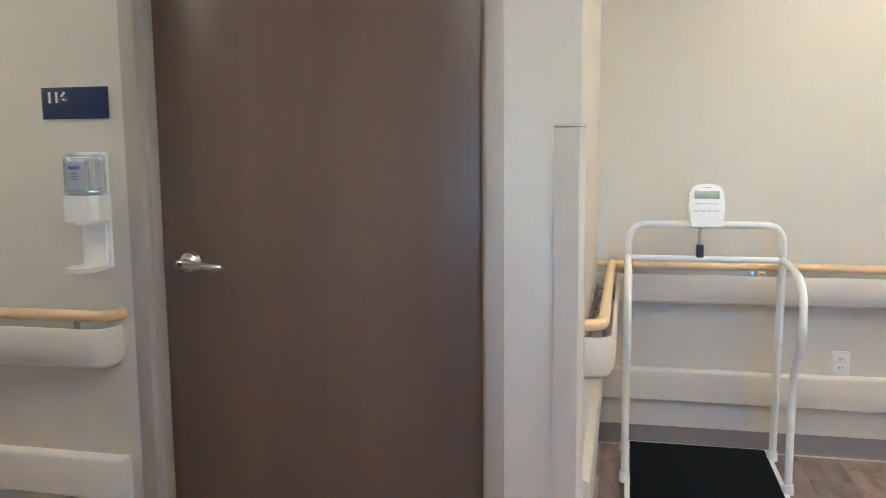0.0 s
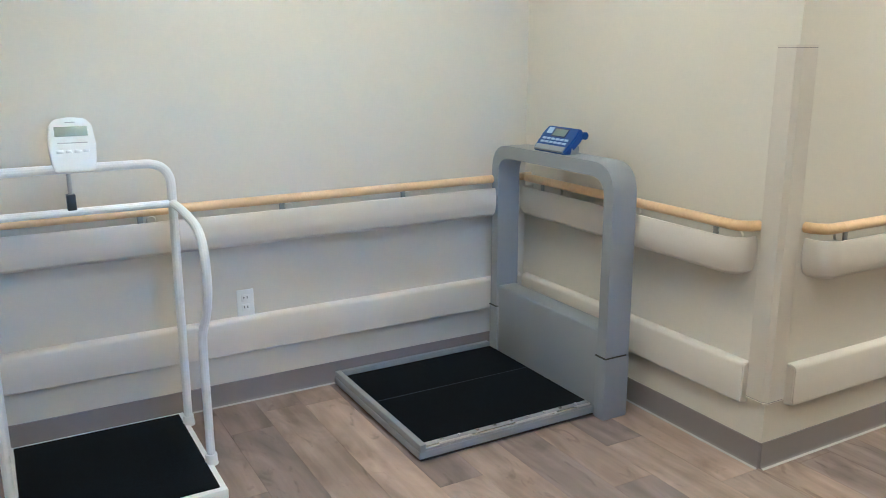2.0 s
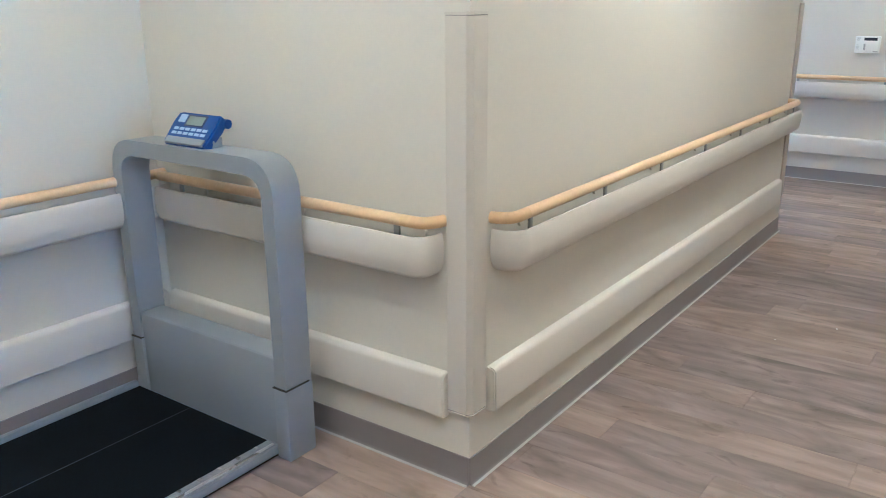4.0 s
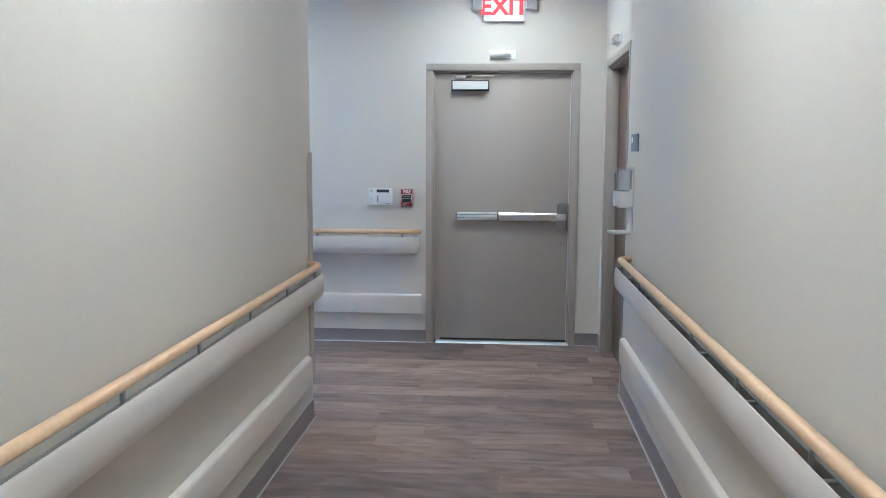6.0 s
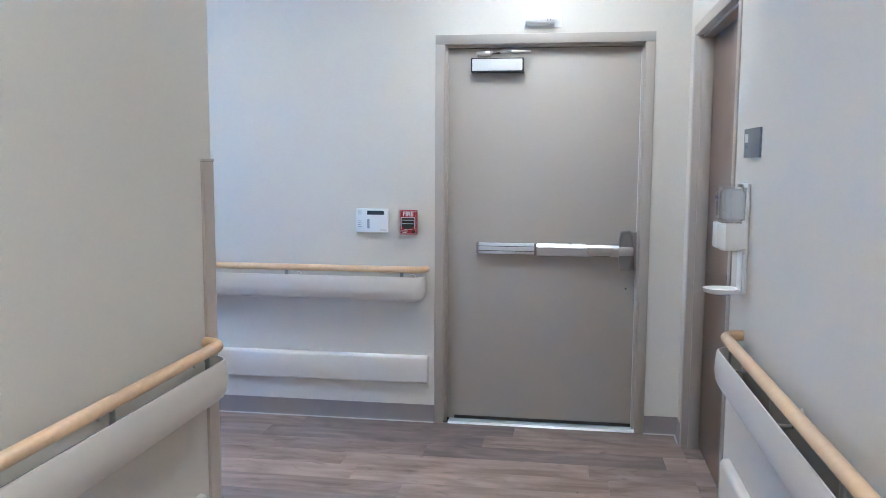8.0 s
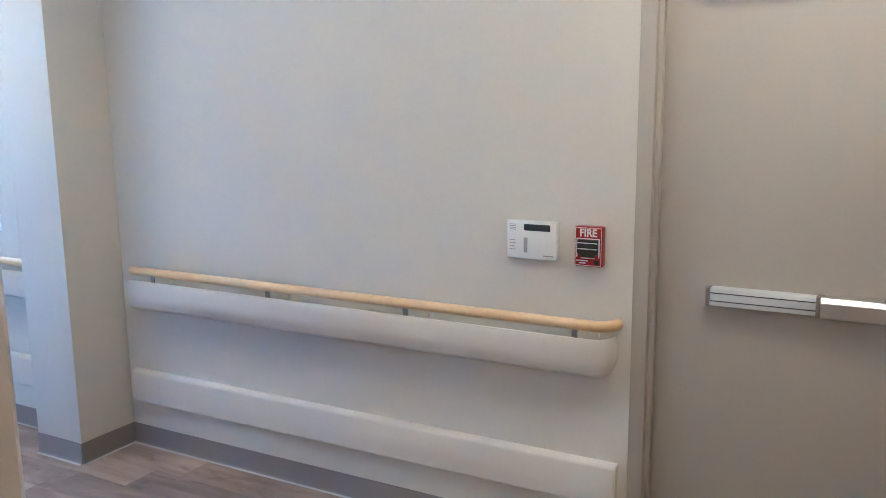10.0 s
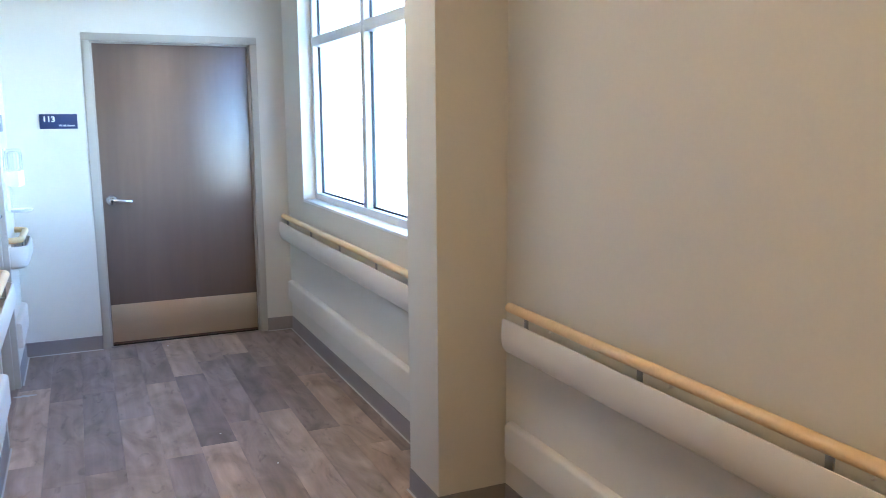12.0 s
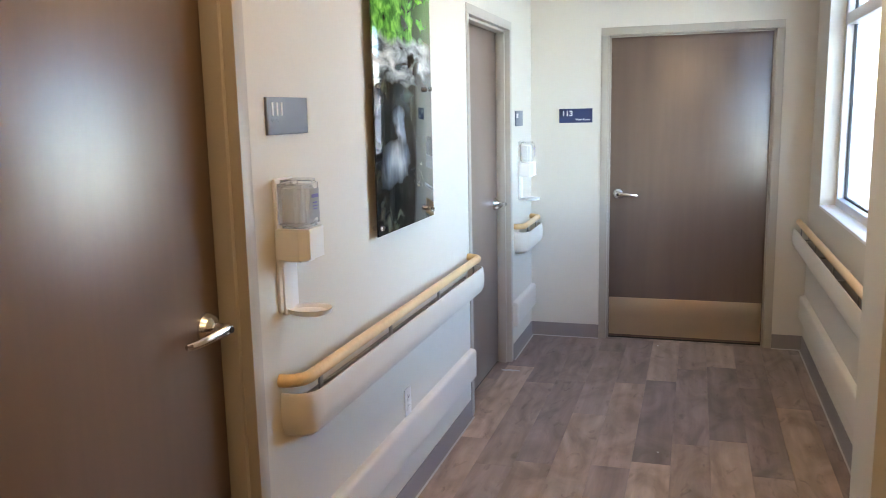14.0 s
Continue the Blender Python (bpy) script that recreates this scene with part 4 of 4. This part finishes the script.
lettering("fire_word", "FIRE", 0.036, Matrix.Translation((0, -0.0365, 0.0355)) @ Matrix.Diagonal((0.92, 1, 1, 1)), LETTER, t, align="CENTER")
h = part("pull_handle", prism(B(), [(-0.036, 0.024), (0.036, 0.024), (0.036, -0.02), (0.02, -0.034), (-0.02, -0.034), (-0.036, -0.02)], -0.044, -0.034, "y"), BLACK, t, "black T-shaped pull")
for z in (0.012, -0.008):
    part("bar", box(B(), (-0.034, -0.0455, z), (0.034, -0.0435, z + 0.003)), LETTER, h)
for a, b in (((-0.040, -0.040, 0.026), (0.040, -0.0355, 0.029)), ((-0.040, -0.040, -0.036), (-0.037, -0.0355, 0.026)), ((0.037, -0.040, -0.036), (0.040, -0.0355, 0.026)), ((-0.024, -0.040, -0.040), (0.024, -0.0355, -0.037))):
    part("rim", box(B(), a, b), LETTER, t)
for a, b in (((-0.046, -0.0372, 0.0630), (0.046, -0.0355, 0.0648)), ((-0.046, -0.0372, -0.0648), (0.046, -0.0355, -0.0630)), ((-0.046, -0.0372, -0.0630), (-0.0444, -0.0355, 0.0630)), ((0.0444, -0.0372, -0.0630), (0.046, -0.0355, 0.0630))):
    part("border", box(B(), a, b), LETTER, t)
part("print", box(B(), (-0.04, -0.0372, -0.05), (0.0, -0.0355, -0.046)), LETTER, t)
part("print", box(B(), (-0.03, -0.0372, -0.058), (-0.008, -0.0355, -0.054)), LETTER, t)
bm = B()
rod(bm, (0.03, -0.035, -0.053), (0.03, -0.0375, -0.053), 0.009, 0.009, 16)
part("lock", bm, BLACK, t)


def door_sensor(m, w, label):
    t = thing("door_sensor", m, label, "sensor", "sensors above the doors")
    part("plate", box(B(), (-w / 2, -0.006, -0.036), (w / 2, 0, 0.036), 0.001), WHITE, t)
    bm = prism(B(), [(-0.004, -0.026), (-0.030, -0.024), (-0.046, -0.010), (-0.050, 0.006), (-0.040, 0.022), (-0.004, 0.028)], -w * 0.46, w * 0.30, "x")
    bmesh.ops.bevel(bm, geom=list(bm.edges), offset=0.003, segments=2, affect="EDGES")
    b = part("body", bm, WHITE, t)
    for k in range(2):
        part("lens", box(B(), (w * 0.10 + 0.016 * k, -0.053, -0.006), (w * 0.10 + 0.008 + 0.016 * k, -0.046, 0.004), 0.001), GREYINK, b)


door_sensor(pose(EX, 1.572, 2.252, 0, 0, EAST), 0.20, "white door sensor above the exit door")
door_sensor(pose(8.13, SY, 2.262, 0, 0, SOUTH), 0.20, "white door sensor above the side door")

# exit sign with lamp heads
t = thing("exit_sign", pose(EX, 1.566, 2.494, 0, 0, EAST), "white exit sign with red letters and two emergency lamps", "exit sign")
part("case", box(B(), (-0.1555, -0.05, 0.0), (0.1555, 0, 0.20), 0.006), WHITE, t)
part("bezel", box(B(), (-0.140, -0.0525, 0.018), (0.140, -0.049, 0.184), 0.001), WHITE, t)
lettering("exit_word", "EXIT", 0.175, Matrix.Translation((0, -0.054, 0.050)), REDLETTER, t, "red lit letters", align="CENTER")
for s in (-1, 1):
    bm = box(B(), (s * 0.205 - 0.045, -0.075, 0.085), (s * 0.205 + 0.045, -0.01, 0.18), 0.012, 3)
    hd = part("lamp_head", bm, WHITE, t, "emergency lamp head")
    part("lens", box(B(), (s * 0.205 - 0.037, -0.079, 0.093), (s * 0.205 + 0.037, -0.073, 0.172), 0.002), GREYINK, hd)
    for a in range(4):
        for b in range(4):
            part("facet", box(B(), (s * 0.205 - 0.033 + 0.018 * a, -0.082, 0.098 + 0.019 * b), (s * 0.205 - 0.021 + 0.018 * a, -0.078, 0.110 + 0.019 * b), 0.002), ACRYLIC, hd)


# ---- picture on standoffs ----
def picture_material():
    """A photograph of a forest stream: green leaves, white water, dark rocks. Local x across, z up."""
    m = bpy.data.materials.new("stream_photograph")
    m.use_nodes = True
    n, l = m.node_tree.nodes, m.node_tree.links
    b = n["Principled BSDF"]
    b.inputs["Roughness"].default_value = 0.03
    b.inputs["Specular IOR Level"].default_value = 0.22
    co, sep = n.new("ShaderNodeTexCoord"), n.new("ShaderNodeSeparateXYZ")
    l.new(co.outputs["Object"], sep.inputs[0])

    def tex(scale, detail, stretch=(1, 1, 1), dist=0.0):
        mp, t = n.new("ShaderNodeMapping"), n.new("ShaderNodeTexNoise")
        mp.inputs["Scale"].default_value = stretch
        t.inputs["Scale"].default_value, t.inputs["Detail"].default_value, t.inputs["Distortion"].default_value = scale, detail, dist
        l.new(co.outputs["Object"], mp.inputs["Vector"])
        l.new(mp.outputs[0], t.inputs["Vector"])
        return t.outputs["Fac"]

    def ramp(fac, stops):
        r = n.new("ShaderNodeValToRGB")
        e = r.color_ramp.elements
        while len(e) < len(stops):
            e.new(0.5)
        for k, (p, c) in enumerate(stops):
            e[k].position, e[k].color = p, (*c, 1)
        l.new(fac, r.inputs["Fac"])
        return r.outputs["Color"]

    def calc(op, a, bb):
        q = n.new("ShaderNodeMath")
        q.operation = op
        for i, v in enumerate((a, bb)):
            if isinstance(v, float):
                q.inputs[i].default_value = v
            else:
                l.new(v, q.inputs[i])
        return q.outputs[0]

    def mixed(fac, a, bb):
        q = n.new("ShaderNodeMix")
        q.data_type = "RGBA"
        l.new(fac, q.inputs["Factor"])
        l.new(a, q.inputs["A"])
        l.new(bb, q.inputs["B"])
        return q.outputs["Result"]

    def step(v, lo, hi):
        r = n.new("ShaderNodeMapRange")
        r.inputs["From Min"].default_value, r.inputs["From Max"].default_value = lo, hi
        l.new(v, r.inputs["Value"])
        return r.outputs[0]

    wob = calc("MULTIPLY", calc("SUBTRACT", tex(7, 5), 0.5), 0.14)
    z = calc("ADD", sep.outputs["Z"], wob)
    x = calc("ADD", sep.outputs["X"], calc("MULTIPLY", calc("SUBTRACT", tex(5, 4), 0.5), 0.35))
    rocks = ramp(tex(13, 10, (1, 1, 0.8), 0.7), [(0.36, (0.003, 0.004, 0.005)), (0.5, (0.010, 0.011, 0.010)), (0.6, (0.032, 0.034, 0.026)), (0.74, (0.11, 0.11, 0.08))])
    water = ramp(tex(6, 5, (1, 1, 0.35), 1.2), [(0.35, (0.05, 0.07, 0.09)), (0.55, (0.24, 0.29, 0.34)), (0.75, (0.65, 0.70, 0.72))])
    rapids = ramp(tex(12, 6, (0.6, 1, 1.6), 0.6), [(0.36, (0.03, 0.035, 0.035)), (0.48, (0.30, 0.33, 0.33)), (0.66, (0.72, 0.75, 0.74))])
    leaves = ramp(tex(22, 8, (1, 1, 1), 0.6), [(0.34, (0.012, 0.04, 0.012)), (0.5, (0.06, 0.20, 0.03)), (0.66, (0.20, 0.50, 0.08)), (0.8, (0.45, 0.72, 0.22))])
    def patch(x0, x1, z0, z1, soft):
        """A soft-edged field of the photograph."""
        return calc("MULTIPLY", calc("MULTIPLY", step(x, x0, x0 + soft), calc("SUBTRACT", 1.0, step(x, x1 - soft, x1))),
                    calc("MULTIPLY", step(z, z0, z0 + soft), calc("SUBTRACT", 1.0, step(z, z1 - soft, z1))))
    pool = ramp(tex(8, 6, (1, 1, 2.5)), [(0.35, (0.03, 0.04, 0.035)), (0.6, (0.09, 0.115, 0.10)), (0.8, (0.2, 0.23, 0.2))])
    specks = ramp(tex(46, 3), [(0.54, (0.006, 0.007, 0.007)), (0.62, (0.10, 0.10, 0.07)), (0.7, (0.42, 0.40, 0.28))])
    col = mixed(calc("MULTIPLY", patch(0.30, 0.62, 0.44, 0.57, 0.05), 0.8), rocks, pool)
    col = mixed(calc("MULTIPLY", patch(0.40, 0.58, 0.10, 0.32, 0.06), 0.7), col, specks)
    col = mixed(calc("MULTIPLY", patch(0.04, 0.36, 0.16, 0.36, 0.09), 0.85), col, water)
    col = mixed(patch(0.20, 0.31, 0.33, 0.47, 0.04), col, water)
    col = mixed(calc("MULTIPLY", step(z, 0.555, 0.59), calc("SUBTRACT", 1.0, step(x, 0.58, 0.68))), col, rapids)
    col = mixed(patch(0.31, 0.43, 0.60, 0.67, 0.02), col, rocks)
    col = mixed(step(z, 0.70, 0.74), col, leaves)
    l.new(col, b.inputs["Base Color"])
    return m


ART0, ART1, ARTZ0, ARTZ1 = 4.835, 5.50, 1.197, 2.285
t = thing("wall_picture", pose(WX, ART0, ARTZ0, 0, 0, WEST), "tall acrylic photograph of a forest stream on metal standoffs", "picture")
part("print_panel", box(B(), (0, -0.030, 0), (ART1 - ART0, -0.024, ARTZ1 - ARTZ0), 0.0008), picture_material(), t, "photograph of a stream over dark rocks under green leaves")
for xx in (0.03, ART1 - ART0 - 0.03):
    for zz in (0.03, 0.544, 1.058):
        bm = B()
        rod(bm, (xx, 0, zz), (xx, -0.023, zz), 0.010, 0.010, 16)
        s = part("standoff", bm, CHROME, t, "chrome standoff")
        bm = B()
        rod(bm, (xx, -0.0305, zz), (xx, -0.040, zz), 0.0115, 0.0105, 16)
        part("cap", bm, CHROME, s)


# ---- far building outside ----
t = thing("building", pose(75, 40, -0.35), "long low pale building far outside the window", "building")
part("wall", box(B(), (0, -60, 0), (14, 60, 3.2)), SIDING, t)
part("roof", prism(B(), [(-0.6, 3.2), (14.6, 3.2), (7.0, 5.6)], -60.6, 60.6, "y"), ROOF, t)
for k in range(16):
    part("window", box(B(), (-0.05, -56 + 7.2 * k, 1.0), (0.02, -53.6 + 7.2 * k, 2.2)), LCDDARK, t)


# ---- floor planks ----
PW, PL = 0.1778, 1.2192
mesh_cache = {}


def plank_mesh(x0, x1, y0, y1, print_):
    key = (round(x1 - x0, 3), round(y1 - y0, 3), print_)
    if key not in mesh_cache:
        w, d = x1 - x0, y1 - y0
        e = 0.0007
        v = [(0, 0, -0.003), (w, 0, -0.003), (w, d, -0.003), (0, d, -0.003), (e, e, 0), (w - e, e, 0), (w - e, d - e, 0), (e, d - e, 0)]
        f = [(4, 5, 6, 7), (0, 1, 5, 4), (1, 2, 6, 5), (2, 3, 7, 6), (3, 0, 4, 7)]
        me = bpy.data.meshes.new("plank")
        me.from_pydata(v, [], f)
        me.materials.append(PLANKS[print_])
        mesh_cache[key] = me
    return mesh_cache[key]


def clip_rooms(x0, x1, y0, y1):
    """The pieces of a plank that lie in the rooms."""
    out = []
    for a, b, c, d in ROOMS:
        p, q, r, s = max(x0, a), min(x1, b), max(y0, c), min(y1, d)
        if q - p > 0.004 and s - r > 0.004:
            out.append((p, q, r, s))
    return out


# rooms: west part, alcove, corridor, hall, and the door recesses
ROOMS = [(LX0, LX1, LY0, SY), (LX0, AX0, SY, DY), (AX0, AX1, SY, AY), (AX1, WX, SY, NY), (WX, EX, SY, PY0), (WX, VX, PY0, HY),
         (DOOR116[0] + 0.05, DOOR116[1] - 0.05, DY, DY + 0.1), (WX - 0.1, WX, DOOR111[0] + 0.05, DOOR111[1] - 0.05), (WX - 0.1, WX, DOORW[0] + 0.05, DOORW[1] - 0.05),
         (DOOR113[0] + 0.05, DOOR113[1] - 0.05, HY, HY + 0.07), (DOORS[0] + 0.05, DOORS[1] - 0.05, SY - 0.1, SY)]
rng = random.Random(5)
stuff_v, stuff_f = [], []
XC = 8.338                       # a long joint in the side hall
# rows in the side hall, counted from XC: one end joint, and the print south and north of it
KNOWN = {-5: (6.38, 2, 0), -6: (5.69, 2, 0), -4: (6.95, 1, 0), -3: (5.815, 2, 0), -2: (7.3, 0, 1), -1: (6.17, 2, 0), 0: (5.79, 2, 0), 1: (5.5, 2, 1)}
FACES = ((4, 5, 6, 7), (0, 1, 5, 4), (1, 2, 6, 5), (2, 3, 7, 6), (3, 0, 4, 7))
for k in range(math.floor((LX0 - XC) / PW), math.ceil((EX + 0.1 - XC) / PW)):
    x0 = XC + k * PW
    joint, south, north = KNOWN.get(k, (HY + rng.random() * PL, None, None))
    for i in range(-9, 4):
        start = joint + i * PL
        print_ = south if i == -1 and south is not None else north if i == 0 and north is not None else rng.choice((0, 0, 1, 1, 2))
        for p, q, r, s in clip_rooms(x0, x0 + PW, start, start + PL):
            if r < SY - 0.2 or q < AX0 - 0.6:
                j = len(stuff_v)
                e = 0.0007
                stuff_v += [(p, r, -0.003), (q, r, -0.003), (q, s, -0.003), (p, s, -0.003), (p + e, r + e, 0), (q - e, r + e, 0), (q - e, s - e, 0), (p + e, s - e, 0)]
                stuff_f += [tuple(j + c for c in f) for f in FACES]
            else:
                ob = new("plank", plank_mesh(p, q, r, s, print_))
                ob.parent = floor
                ob.location = (p, r, 0)
me = bpy.data.meshes.new("plank_field")
me.from_pydata(stuff_v, [], stuff_f)
me.materials.append(PLANKS[1])
ob = tagged(new("plank_field", me), kind="stuff")
ob.parent = floor

# paint flecks and crumbs left on the floor
bm = B()
for x, y, w in ((5.32, 1.91, 0.008), (8.11, 5.46, 0.009), (7.84, 7.80, 0.012), (7.92, 5.95, 0.007), (5.02, 2.12, 0.006)):
    prism(bm, [(x + w * 0.5 * math.cos(a * 1.05) * (1 + 0.3 * math.sin(a * 5.0)), y + w * 0.5 * math.sin(a * 1.05)) for a in range(6)], 0.0005, 0.002, "z")
tagged(new("floor_flecks", finish("floor_flecks", bm, WHITE)), "few white paint flecks on the plank floor", "flecks", kind="stuff")
bm = B()
for x, y, w in ((7.456, 1.869, 0.009), (7.99, 1.35, 0.006), (6.35, 1.22, 0.006)):
    prism(bm, [(x + w * 0.5 * math.cos(a * 1.05) * (1 + 0.4 * math.sin(a * 3.0)), y + w * 0.5 * math.sin(a * 1.05)) for a in range(6)], 0.0005, 0.003, "z")
tagged(new("floor_crumbs", finish("floor_crumbs", bm, EDGE)), "few dark crumbs on the plank floor", "crumbs", kind="stuff")
# pale filler smeared on the planks beside the hall door's frame
bm = B()
prism(bm, [(6.955 + 0.062 * math.cos(a * 0.4189) * (1 + 0.25 * math.sin(a * 2.3)), 7.028 + 0.018 * math.sin(a * 0.4189) * (1 + 0.35 * math.cos(a * 3.1))) for a in range(15)], 0.0004, 0.0012, "z")
tagged(new("filler_smear", finish("filler_smear", bm, CAULK)), "pale smear of filler on the plank floor", "smear", kind="stuff")
